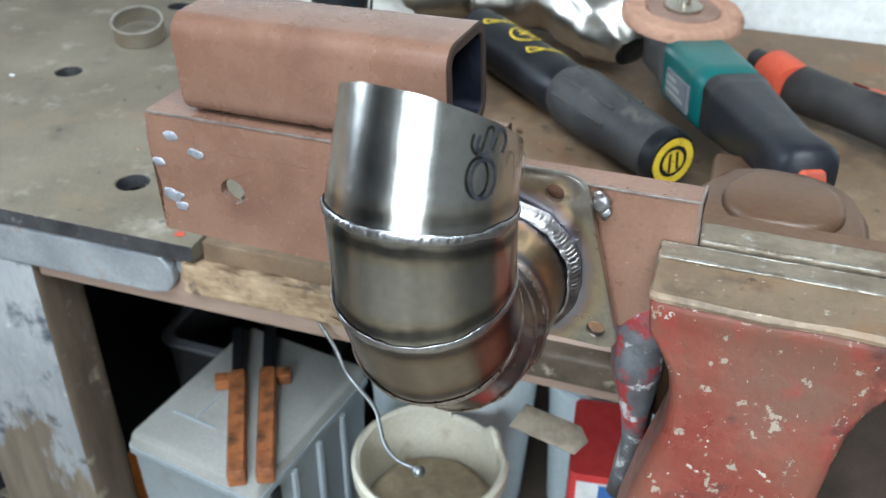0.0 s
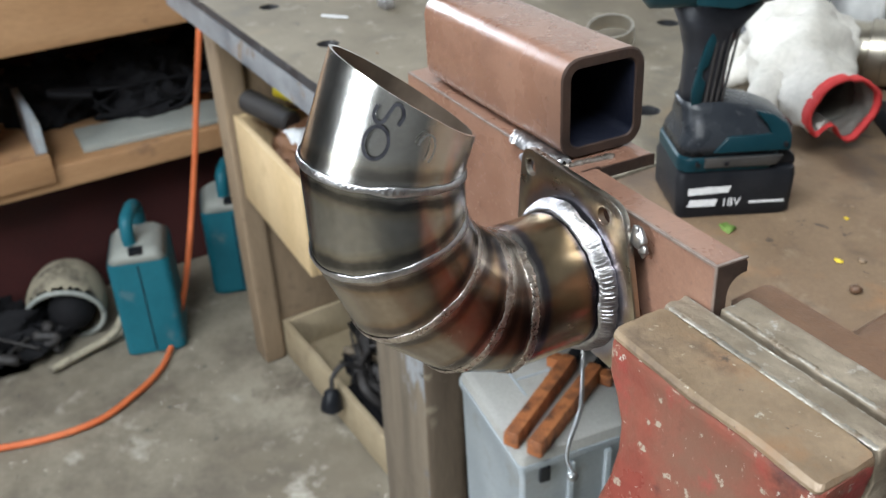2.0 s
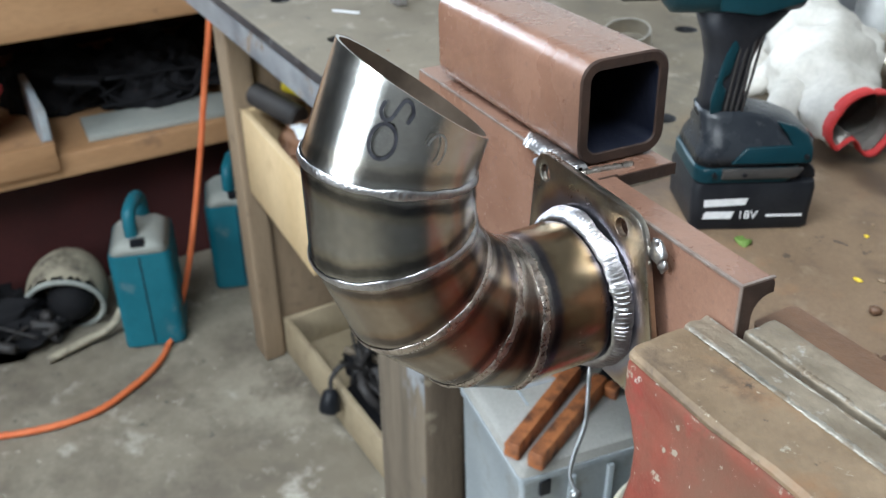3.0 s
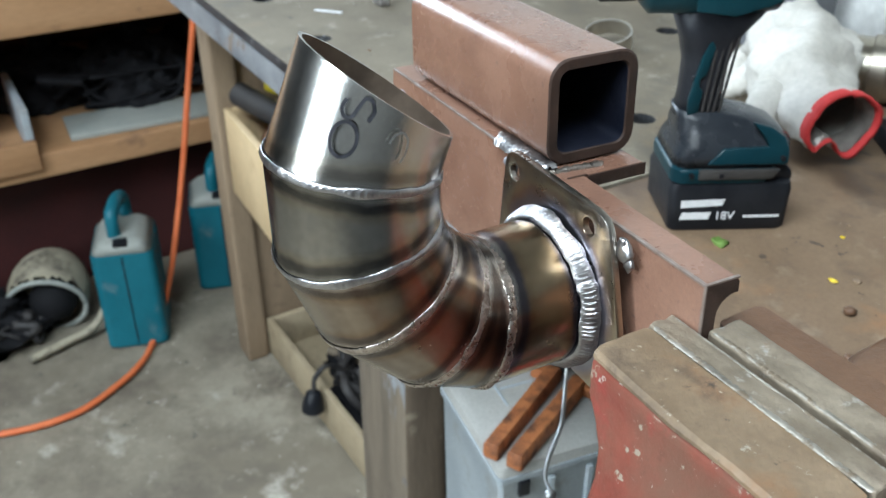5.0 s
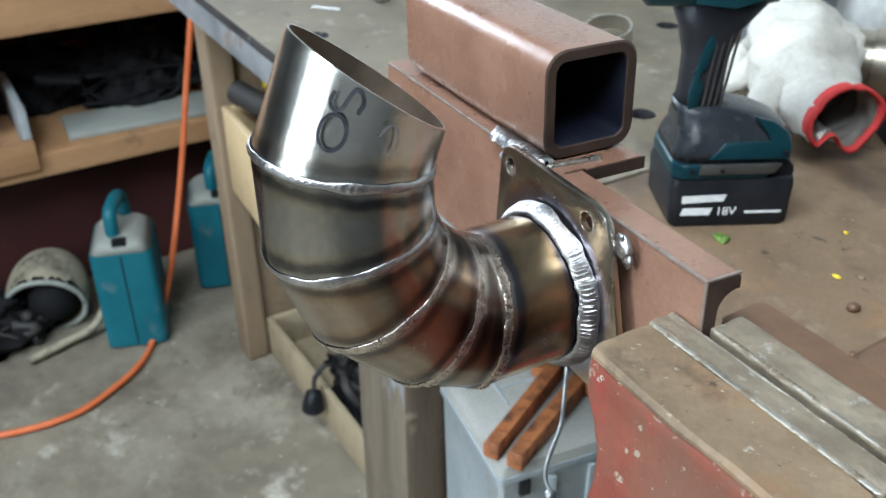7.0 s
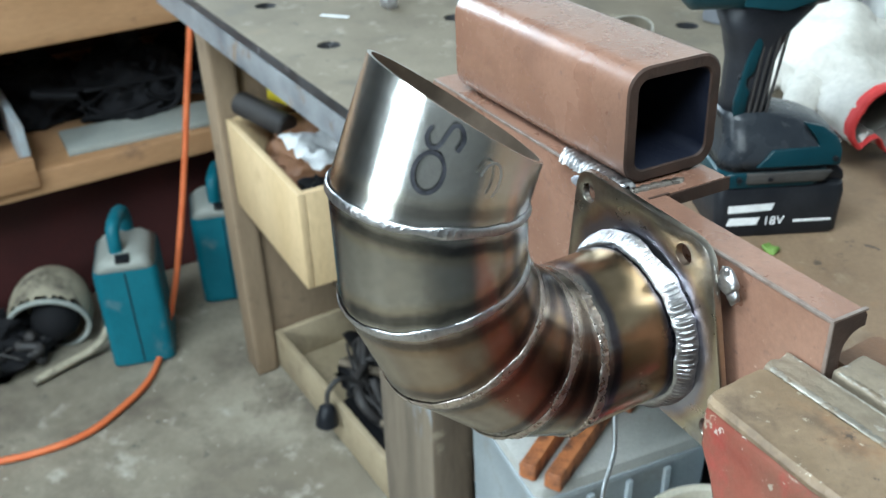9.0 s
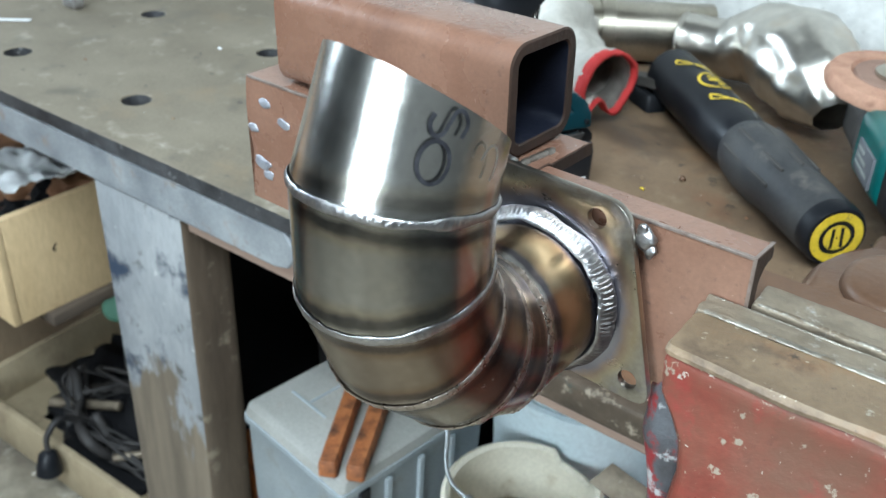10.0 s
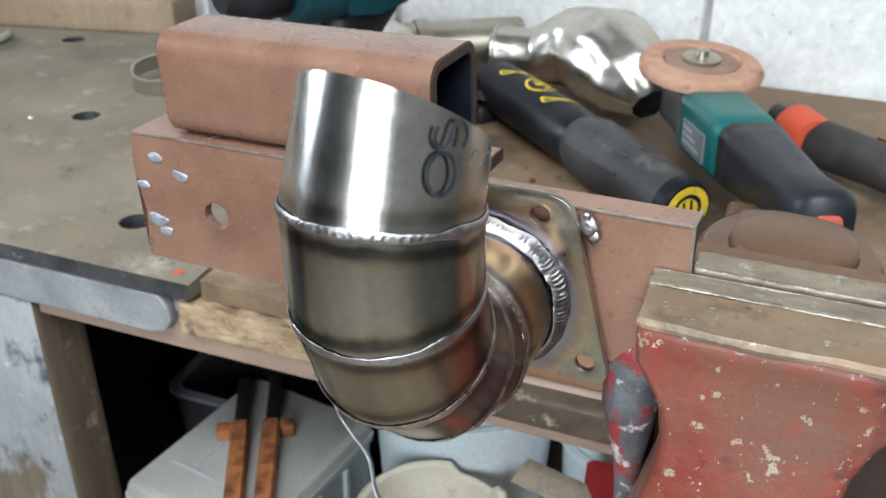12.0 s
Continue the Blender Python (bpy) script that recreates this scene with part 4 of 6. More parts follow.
# ---- the vise ----
vise = thing("bench_vise", (0.24, 0.45, 0.9), "old bench vise with chipped red paint and worn brown jaws", "vise")
part("front_jaw", rough_up(cut(loft([(1.0705, 0.1855, 0.2895, 0.3614, 0.391, 0.003), (1.0718, 0.1853, 0.2895, 0.3616, 0.391, 0.003), (1.0738, 0.186, 0.2885, 0.3632, 0.3905, 0.003)]), 6), 0.0011, 130), "jaw", vise, "worn brown front jaw", 35)
part("front_jaw_plate", rough_up(cut(slab(0.1848, 0.2895, 0.3912, 0.4036, 1.045, 1.0745, 0.001), 16), 0.0009, 190), "jaw_plate", vise, "battered bare steel jaw plate", 35)
part("rear_jaw_plate", rough_up(cut(slab(0.2005, 0.2895, 0.4077, 0.4243, 1.045, 1.0748, 0.001), 16), 0.0009, 190), "jaw_plate", vise, "battered bare steel jaw plate", 35)
body = loft([(0.90, 0.184, 0.270, 0.325, 0.388, 0.010), (0.94, 0.185, 0.269, 0.335, 0.389, 0.010), (0.97, 0.190, 0.268, 0.342, 0.389, 0.009), (0.99, 0.195, 0.268, 0.347, 0.3895, 0.008), (1.01, 0.1995, 0.269, 0.351, 0.3895, 0.007), (1.025, 0.2005, 0.272, 0.3545, 0.39, 0.006), (1.037, 0.1975, 0.277, 0.3575, 0.39, 0.005), (1.047, 0.192, 0.284, 0.3595, 0.39, 0.004), (1.055, 0.187, 0.289, 0.3605, 0.3905, 0.003), (1.0675, 0.186, 0.290, 0.3612, 0.3905, 0.003), (1.0712, 0.1868, 0.2895, 0.3624, 0.3905, 0.003)], 6)
part("front_body", rough_up(rough_up(cut(body, 3), 0.0008, 45), 0.0003, 200, 4.0), "vise_red", vise, "red-painted casting with chips and scrapes", True)
for y, z, w, seed in ((0.3918, 1.0741, 0.0015, 1), (0.4028, 1.0741, 0.0006, 5), (0.4089, 1.0744, 0.0012, 9)):
    part("worn_ridge", bead_strip((0.188 if y < 0.405 else 0.202, y, z), (0.288, y, z), w, 0.0006, 90, seed), "jaw_worn", vise, "bright rubbed edge", True)
# Added slab; gives the hollow beside the body its shade by colour.
part("inner_casting", rough_up(cut(slab(0.2, 0.335, 0.398, 0.4262, 0.905, 1.044, 0.004), 4), 0.001, 60), "vise_hollow_shade", vise, "added rusty slab with the shade of the casting's hollow in its colour", 40)
part("rear_jaw", loft([(0.95, 0.19, 0.286, 0.428, 0.49, 0.006), (1.03, 0.19, 0.286, 0.4265, 0.47, 0.006), (1.064, 0.188, 0.288, 0.4265, 0.452, 0.004)]), "rust_body", vise, "", 35)
part("slide", slab(0.2, 0.256, 0.385, 0.72, 0.925, 0.965, 0.005), "rust_body", vise, "", 35)
part("anvil", rough_up(loft([(0.92, 0.195, 0.285, 0.46, 0.605, 0.04), (0.99, 0.192, 0.29, 0.48, 0.603, 0.045), (1.012, 0.192, 0.292, 0.485, 0.60, 0.045), (1.02, 0.198, 0.286, 0.49, 0.594, 0.042)], 8), 0.0012, 60), "rust_body", vise, "rounded rust-brown anvil end", True)
part("anvil_boss", loft([(1.018, 0.208, 0.278, 0.515, 0.58, 0.03), (1.026, 0.21, 0.276, 0.517, 0.578, 0.03), (1.028, 0.214, 0.272, 0.521, 0.574, 0.028)], 8), "rust_body", vise, "", True)
part("base", lathe([(0.075, 0), (0.075, 0.018), (0.06, 0.026), (0.05, 0.05)], (0.24, 0.55, 0.8985), (0, 0, 1), 36), "vise_red", vise, "", 40)
part("spindle", rod((0.232, 0.20, 0.955), (0.232, 0.31, 0.955), 0.011, None, 20, 0.002), "rust_body", vise, "", 40)
part("chipped_cheek", rough_up(cut(loft([(0.92, 0.178, 0.192, 0.392, 0.43, 0.006), (0.95, 0.182, 0.193, 0.393, 0.43, 0.005), (0.975, 0.179, 0.193, 0.394, 0.44, 0.006), (1.0, 0.170, 0.194, 0.396, 0.45, 0.009), (1.018, 0.168, 0.194, 0.4, 0.45, 0.01), (1.034, 0.178, 0.196, 0.404, 0.44, 0.007)], 6), 1), 0.0015, 50), "vise_bare", vise, "cheek with paint chipped to blue-grey and white", True)

# ---- the cordless drill ----
drill = thing("cordless_drill", (-0.0915, 0.734, 0.8985), "teal and black cordless drill standing on its battery", "drill", turn=62.0)
D = drill.matrix_basis.copy()
battery = part("battery", shift(loft([(0.0, -0.047, 0.047, -0.036, 0.036, 0.006), (0.003, -0.049, 0.05, -0.038, 0.038, 0.007), (0.036, -0.051, 0.051, -0.038, 0.038, 0.008), (0.042, -0.049, 0.05, -0.036, 0.036, 0.008), (0.0435, -0.046, 0.047, -0.033, 0.033, 0.008)], 6), D), "black", drill, "black battery pack with white printing", 40)
part("battery_shoulder", shift(prism([(0.02, 0.0), (0.051, 0.0), (0.0495, 0.008), (0.04, 0.018), (0.03, 0.018)], 0.062, 0.003), D @ pose(0, 0.031, 0.0425, 90, 0, 0)), "black", battery, "", 40)


def word(text, size, m, material, parent, name="lettering"):
    """Flat printed letters from the built-in font, as a mesh."""
    cu = bpy.data.curves.new(name, "FONT")
    cu.body, cu.size, cu.extrude, cu.align_x = text, size, 0.0002, "LEFT"
    tmp = bpy.data.objects.new("tmp_text", cu)
    scene.collection.objects.link(tmp)
    me = bpy.data.meshes.new_from_object(tmp.evaluated_get(bpy.context.evaluated_depsgraph_get()))
    bpy.data.objects.remove(tmp)
    bpy.data.curves.remove(cu)
    bm = bmesh.new()
    bm.from_mesh(me)
    bpy.data.meshes.remove(me)
    return part(name, shift(bm, m), material, parent)


part("logo_bar", shift(prism([(0, 0), (0.034, 0.0015), (0.036, 0.0075), (0.0, 0.0065)], 0.0004), D @ pose(-0.041, -0.0382, 0.0225, 90, 0, 0)), "print_white", battery)
part("label_bar", shift(prism([(0, 0), (0.024, 0), (0.026, 0.0065), (0.002, 0.0065)], 0.0004), D @ pose(-0.041, -0.0382, 0.0115, 90, 0, 0)), "print_white", battery)
word("18V", 0.0105, D @ pose(-0.012, -0.0383, 0.011, 90, 0, 0), "print_white", battery)
part("label_bar", shift(prism([(0, 0), (0.03, 0), (0.03, 0.002), (0, 0.002)], 0.0004), D @ pose(0.012, -0.0382, 0.0125, 90, 0, 0)), "print_white", battery)
part("foot_band", shift(loft([(0.0437, -0.05, 0.03, -0.0365, 0.0365, 0.01), (0.05, -0.0508, 0.034, -0.0372, 0.0372, 0.012), (0.0545, -0.0505, 0.036, -0.0368, 0.0368, 0.012), (0.056, -0.049, 0.036, -0.0355, 0.0355, 0.012)], 6), D), "teal_dark", drill, "dark teal lower band", 40)
part("foot_seam", shift(loft([(0.0562, -0.0485, 0.037, -0.035, 0.035, 0.012), (0.0585, -0.0485, 0.038, -0.035, 0.035, 0.012)], 6), D), "black", drill, "", 40)
part("foot", shift(loft([(0.0587, -0.0495, 0.042, -0.0362, 0.0362, 0.014), (0.066, -0.048, 0.046, -0.0355, 0.0355, 0.015), (0.075, -0.044, 0.047, -0.033, 0.033, 0.016), (0.083, -0.0455, 0.038, -0.026, 0.028, 0.016), (0.091, -0.0455, 0.022, -0.021, 0.022, 0.015), (0.097, -0.047, -0.003, -0.018, 0.019, 0.014)], 6), D), "foot_grey", drill, "dusty grey rubberised foot", True)
part("foot_panel", shift(prism([(-0.024, 0), (0.041, 0), (0.0415, 0.012), (0.037, 0.022), (0.026, 0.03), (0.01, 0.034), (0.02, 0.022), (0.024, 0.0145), (-0.012, 0.0135)], 0.005, 0.0014), D @ pose(0, -0.0338, 0.0595, 77, 0, 0)), "teal_dark", drill, "teal plastic panel", 40)
part("foot_rib", shift(prism([(-0.03, 0), (0.03, 0), (0.036, 0.0085), (-0.03, 0.0085)], 0.004, 0.001), D @ pose(0, -0.0352, 0.0475, 88, 0, 0)), "black_dusty", drill, "dark ribbed strip over the battery", 40)
for sx, sz in ((0.036, 0.066), (-0.012, 0.0515), (-0.036, 0.0515)):
    part("screw", shift(rod((sx, -0.0398, sz), (sx, -0.033, sz), 0.002, None, 12), D), "black", drill)
part("handle", shift(loft([(0.09, -0.046, -0.008, -0.0165, 0.0175, 0.013), (0.11, -0.044, -0.010, -0.0155, 0.0165, 0.013), (0.135, -0.044, -0.009, -0.016, 0.017, 0.013), (0.155, -0.049, -0.004, -0.018, 0.019, 0.014), (0.178, -0.058, 0.012, -0.023, 0.023, 0.014)], 6), D), "grip_black", drill, "black ribbed grip", True)
part("grip_panel", shift(prism([(-0.04, 0), (-0.032, 0.002), (-0.030, 0.02), (-0.0335, 0.024), (-0.0335, 0.03), (-0.029, 0.034), (-0.025, 0.055), (-0.029, 0.066), (-0.034, 0.05), (-0.038, 0.03), (-0.041, 0.012)], 0.0035, 0.001), D @ pose(0, -0.0146, 0.095, 90, 0, 0)), "teal_dark", drill, "teal plastic side of the grip", 40)
for k in range(4):
    part("rib", shift(prism([(-0.0295 + 0.0045 * k, 0), (-0.0275 + 0.0045 * k, 0), (-0.022 + 0.0052 * k, 0.066), (-0.0242 + 0.0052 * k, 0.066)], 0.0022, 0.0006), D @ pose(0, -0.0152, 0.094, 90, 0, 0)), "rubber", drill)
part("grip_screw", shift(rod((-0.0365, -0.0165, 0.125), (-0.0365, -0.012, 0.125), 0.0028, None, 14), D), "black", drill)
part("motor_housing", shift(loft([(-0.085, -0.024, 0.024, -0.028, 0.028, 0.022), (-0.08, -0.03, 0.03, -0.033, 0.033, 0.026), (0.0, -0.031, 0.031, -0.034, 0.034, 0.026), (0.016, -0.029, 0.029, -0.031, 0.031, 0.024), (0.021, -0.024, 0.024, -0.026, 0.026, 0.022)], 7), D @ pose(0, 0, 0.206, 0, 90, 0)), "teal_dark", drill, "dark teal motor housing", True)
part("side_panel", shift(prism([(-0.05, 0), (-0.02, -0.004), (0.012, 0.006), (0.012, 0.03), (-0.05, 0.03)], 0.003, 0.001), D @ pose(0, -0.0325, 0.184, 90, 0, 0)), "teal_dark", drill, "teal side shell", 40)
part("chuck", shift(lathe([(0.02, 0), (0.023, 0.004), (0.023, 0.03), (0.02, 0.034), (0.013, 0.05)], (-0.086, 0, 0.206), (-1, 0, 0), 24), D), "black", drill, "black chuck", 40)

# ---- other things on the bench ----
glove = thing("work_glove", (-0.16, 0.93, 0.9), "off-white leather work glove with a red cuff hem", "glove")


def crumpled_tube(points, radii, seed, segs=28, flat=0.8, fold=0.16):
    pts, rows = [Vector(p) for p in points], []
    steps = 7
    path = smooth_path(pts, steps)
    for i, p in enumerate(path):
        d = (path[min(i + 1, len(path) - 1)] - path[max(i - 1, 0)]).normalized()
        side = d.cross(Vector((0, 0, 1))).normalized()
        up = side.cross(d)
        f = i / steps
        k = min(int(f), len(radii) - 2)
        r = radii[k] + (radii[k + 1] - radii[k]) * (f - k)
        ring = []
        for j in range(segs):
            a = 2 * math.pi * j / segs
            q = Vector((math.cos(a), math.sin(a), i * 0.35))
            rr = r * (1 + fold * noise.noise(q * 1.7 + Vector((seed, seed, 0))) + fold * 0.6 * noise.noise(q * 4.1 + Vector((seed, 0, 0))))
            ring.append(p + side * rr * math.cos(a) + up * rr * flat * math.sin(a))
        rows.append(ring)
    return rows


rows = crumpled_tube([(-0.092, 0.885, 0.943), (-0.12, 0.893, 0.943), (-0.165, 0.922, 0.946), (-0.205, 0.962, 0.952), (-0.25, 1.01, 0.95), (-0.3, 1.05, 0.935)], [0.038, 0.036, 0.041, 0.05, 0.05, 0.014], 4.0, 48, 0.85, 0.1)
for ring_row in rows[:10]:
    for k, p in enumerate(ring_row):
        p.z += 0.02 * math.exp(-((2 * math.pi * k / 48 - 4.4) / 0.34) ** 2)
glove_mesh = grid_mesh(rows, True, False)
glove_mesh.normal_update()
for v in glove_mesh.verts:
    back = min(1.0, max(0.0, (-0.1 - v.co.x) / 0.05))
    crease = 1.0 - abs(noise.noise(v.co * 21 + Vector((2, 0, 0)))) * 3.2
    pucker = 1.0 - abs(noise.noise(v.co * 48 + Vector((0, 5, 0)))) * 3.0
    v.co += v.normal * back * (0.009 * crease + 0.003 * pucker)
part("glove_body", glove_mesh, "glove", glove, "crumpled off-white leather", True)
for seed, ends in enumerate((((-0.225, 0.965, 0.955), (-0.235, 0.935, 0.94), (-0.248, 0.915, 0.922), (-0.256, 0.9, 0.912)), ((-0.27, 1.01, 0.95), (-0.285, 0.985, 0.935), (-0.295, 0.96, 0.92), (-0.3, 0.945, 0.912)))):
    part("finger", rough_up(grid_mesh(crumpled_tube(ends, [0.02, 0.017, 0.014, 0.006], 13.0 + seed, 20, 0.85, 0.25), True, True), 0.002, 70), "glove", glove, "", True)
inner = [[p + (rows[3][0] - p) * 0.0 + (sum(r, Vector()) / len(r) - p) * 0.1 for p in r] for r in rows[:8]]
part("lining", grid_mesh(inner, True, False), "lining", glove, "grey inside of the cuff", True)
out_dir = (Vector((-0.092, 0.885, 0.943)) - Vector((-0.12, 0.893, 0.944))).normalized()
c0 = sum(rows[0], Vector()) / len(rows[0])
hem = [[p + (p - c0) * 0.03 - out_dir * 0.006 for p in rows[0]], [p + (p - c0) * 0.05 for p in rows[0]], [p + (p - c0) * 0.05 + out_dir * 0.006 for p in rows[0]], [p - (p - c0) * 0.05 + out_dir * 0.006 for p in rows[0]], [p - (p - c0) * 0.08 for p in rows[0]]]
part("hem", grid_mesh(hem, True, False), "red_hem", glove, "red cloth binding", True)
thumb = crumpled_tube([(-0.18, 0.92, 0.955), (-0.17, 0.88, 0.945), (-0.165, 0.86, 0.928), (-0.16, 0.85, 0.915)], [0.022, 0.02, 0.017, 0.006], 9.0, 18, 0.85)
part("thumb", grid_mesh(thumb, True, True), "glove", glove, "", True)

pipe_a = thing("exhaust_pipe", (-0.16, 1.08, 0.9), "dull stainless exhaust pipe offcut with a collar", "pipe")
part("tube", lathe([(0.032, 0.0), (0.034, 0.0), (0.034, 0.16), (0.032, 0.16), (0.032, 0.0)], (-0.215, 1.035, 0.934), (0.8, 0.55, 0.0), 36, False), "steel_pipe", pipe_a, "", 40)
part("collar", lathe([(0.034, 0), (0.037, 0.001), (0.037, 0.016), (0.034, 0.017)], (-0.19, 1.052, 0.934), (0.8, 0.55, 0.0), 36), "steel_pipe", pipe_a, "", 40)
pipe_b = thing("bent_pipe", (0.0, 1.06, 0.9), "shiny dented stainless pipe bend with straw heat tint", "pipe")
rows = crumpled_tube([(-0.1, 1.085, 0.935), (-0.05, 1.09, 0.936), (0.0, 1.08, 0.953), (0.045, 1.045, 0.956), (0.08, 1.005, 0.946), (0.1, 0.982, 0.933)], [0.031, 0.033, 0.047, 0.054, 0.044, 0.02], 2.0, 54, 0.95, 0.05)
for ring_row in rows[10:]:
    middle = sum(ring_row, Vector()) / len(ring_row)
    for k, p in enumerate(ring_row):
        p += (p - middle) * 0.03 * math.cos(2 * math.pi * k / 6)
part("tube", grid_mesh(rows, True, False), "bright_pipe", pipe_b, "", True)
part("rim", hose([tuple(p) for p in rows[0]] + [tuple(rows[0][0])], 0.0025, 8, 2), "bright_pipe", pipe_b, "", True)
torch = thing("black_torch", (0.05, 0.88, 0.9), "dusty black cylindrical tool with yellow markings lying on the bench", "power tool")
T0, T1 = Vector((-0.062, 0.985, 0.929)), Vector((0.162, 0.766, 0.929))
TD = (T1 - T0).normalized()
TL = (T1 - T0).length
part("barrel", lathe([(0.024, -0.012), (0.0275, -0.008), (0.0275, 0.15), (0.025, 0.165)], T0, TD, 32), "black", torch, "black barrel", 40)
part("body", lathe([(0.023, 0.0), (0.028, 0.012), (0.03, 0.03), (0.03, 0.06), (0.027, 0.085), (0.0255, TL - 0.166)], T0 + TD * 0.16, TD, 32), "torch_dust", torch, "dusty ribbed body", 40)
for k in range(5):
    a = radians(20 + 36 * k)
    s = TD.cross(Vector((0, 0, 1))).normalized()
    o = s * math.cos(a) + Vector((0, 0, 1)) * math.sin(a)
    part("rib", rod(T0 + TD * 0.18 + o * 0.029, T0 + TD * 0.255 + o * 0.027, 0.0022, 0.0016, 8), "black_dusty", torch)
part("end_cap", lathe([(0.0255, 0), (0.0255, 0.012), (0.0235, 0.016), (0.0, 0.0162)], T0 + TD * (TL - 0.008), TD, 32), "black", torch, "", 40)
CAP = T0 + TD * (TL + 0.0085)
for r0, r1, name in ((0.0145, 0.021, "yellow_ring"), (0.001, 0.0105, "yellow_disc")):
    part(name, lathe([(r0, 0), (r0, 0.0006), (r1, 0.0006), (r1, 0), (r0, 0)], CAP, TD, 36, False), "yellow", torch, "yellow emblem ring")
cap_side = TD.cross(Vector((0, 0, 1))).normalized()
cap_up = cap_side.cross(TD)
capm = Matrix(((cap_side.x, cap_up.x, TD.x, CAP.x), (cap_side.y, cap_up.y, TD.y, CAP.y), (cap_side.z, cap_up.z, TD.z, CAP.z), (0, 0, 0, 1)))
part("emblem", shift(join(prism([(-0.006, -0.008), (-0.0035, -0.008), (-0.0015, 0.009), (-0.004, 0.009)], 0.0009), prism([(0.002, -0.009), (0.0045, -0.009), (0.0055, 0.008), (0.003, 0.008)], 0.0009)), capm), "black", torch)
# the squiggled yellow marking along the barrel
def barrel_mark(points, width):
    pts, nrm = [], []
    for p in smooth_path([(a, b, 0) for a, b in points], 8):
        ang = radians(78) + p.y / 0.0275
        n = (cap_side * math.cos(ang) * -1 + cap_up * math.sin(ang)).normalized()
        pts.append(T0 + TD * p.x + n * 0.0275)
        nrm.append(n)
    part("marking", ribbon(pts, nrm, width, 0.0009), "yellow", torch)


for base, size in ((0.02, 1.0), (0.106, 1.05)):
    barrel_mark([(base + u * size, w * size) for u, w in ((0.0, 0.017), (0.008, 0.019), (0.014, 0.012), (0.02, 0.0), (0.026, -0.009), (0.033, -0.012), (0.034, -0.007), (0.027, -0.004), (0.02, 0.004), (0.008, 0.012), (0.0, 0.017))], 0.0022)
barrel_mark([(0.079 + 0.018 * math.cos(a), 0.002 + 0.014 * math.sin(a)) for a in [0.5 * k for k in range(14)]], 0.0028)
barrel_mark([(0.069, 0.006), (0.073, -0.005), (0.078, 0.007), (0.083, -0.006), (0.09, 0.003)], 0.0034)
for u, w in ((0.058, -0.011), (0.1, -0.012)):
    barrel_mark([(u, w), (u + 0.002, w + 0.0025), (u + 0.004, w), (u + 0.002, w - 0.0025), (u, w)], 0.0026)
part("clip", shift(loft([(-0.02, -0.008, 0.008, -0.006, 0.006, 0.004), (-0.014, -0.011, 0.011, -0.008, 0.009, 0.005), (0.03, -0.01, 0.01, -0.008, 0.008, 0.005), (0.05, -0.006, 0.006, -0.005, 0.005, 0.004)], 5), Matrix.Translation(T0 + TD * 0.185 - cap_side * 0.034 + Vector((0, 0, -0.012))) @ Vector((0, 0, 1)).rotation_difference(TD).to_matrix().to_4x4()), "black", torch, "dark hinged clip", True)

clip = thing("spring_clip", (-0.1, 0.99, 0.9), "small black plastic clip lying by the torch end", "clip")
CM = pose(-0.088, 0.972, 0.8995, 0, 0, -35)
part("jaw", shift(loft([(0.0, -0.03, 0.03, -0.012, 0.012, 0.004), (0.012, -0.028, 0.028, -0.012, 0.012, 0.005), (0.016, -0.02, 0.024, -0.009, 0.009, 0.004)]), CM), "black", clip, "", 40)
part("jaw", shift(loft([(0.0, -0.028, 0.03, -0.011, 0.011, 0.004), (0.009, -0.026, 0.026, -0.01, 0.01, 0.004)]), CM @ pose(0, 0.004, 0.0185, 0, -12, 6)), "black_dusty", clip, "", 40)

grinder = thing("angle_grinder", (0.2, 0.86, 0.9), "teal angle grinder with a worn flap disc facing up", "angle grinder")
G0, G1 = Vector((0.142, 0.97, 0.944)), Vector((0.277, 0.63, 0.991))
GD = (G1 - G0).normalized()
gs = GD.cross(Vector((0, 0, 1))).normalized()
gu = gs.cross(GD)
gm = Matrix(((gs.x, gu.x, GD.x, G0.x), (gs.y, gu.y, GD.y, G0.y), (gs.z, gu.z, GD.z, G0.z), (0, 0, 0, 1))) @ Matrix.Diagonal((0.9, 0.9, 1.0, 1.0))
part("gear_head", shift(loft([(-0.035, -0.02, 0.02, -0.02, 0.018, 0.015), (-0.02, -0.03, 0.03, -0.027, 0.026, 0.018), (0.03, -0.029, 0.029, -0.028, 0.027, 0.016), (0.062, -0.030, 0.030, -0.031, 0.03, 0.012)], 6), gm), "black_dusty", grinder, "dusty grey gear head", True)
part("motor_body", shift(loft([(0.06, -0.030, 0.030, -0.031, 0.031, 0.012), (0.07, -0.033, 0.033, -0.034, 0.033, 0.014), (0.15, -0.032, 0.032, -0.033, 0.031, 0.016), (0.185, -0.030, 0.030, -0.031, 0.029, 0.016)], 6), gm), "teal", grinder, "teal plastic motor body", True)
part("name_plate", shift(slab(0.0315, 0.0345, -0.02, 0.008, 0.085, 0.15, 0.0005), gm), "slate", grinder, "scuffed dark rating label")
for k in range(3):
    part("label_bar", shift(slab(0.0346, 0.0351, -0.014 + 0.007 * k, -0.011 + 0.007 * k, 0.09, 0.14 - 0.012 * k), gm), "case_top", grinder)
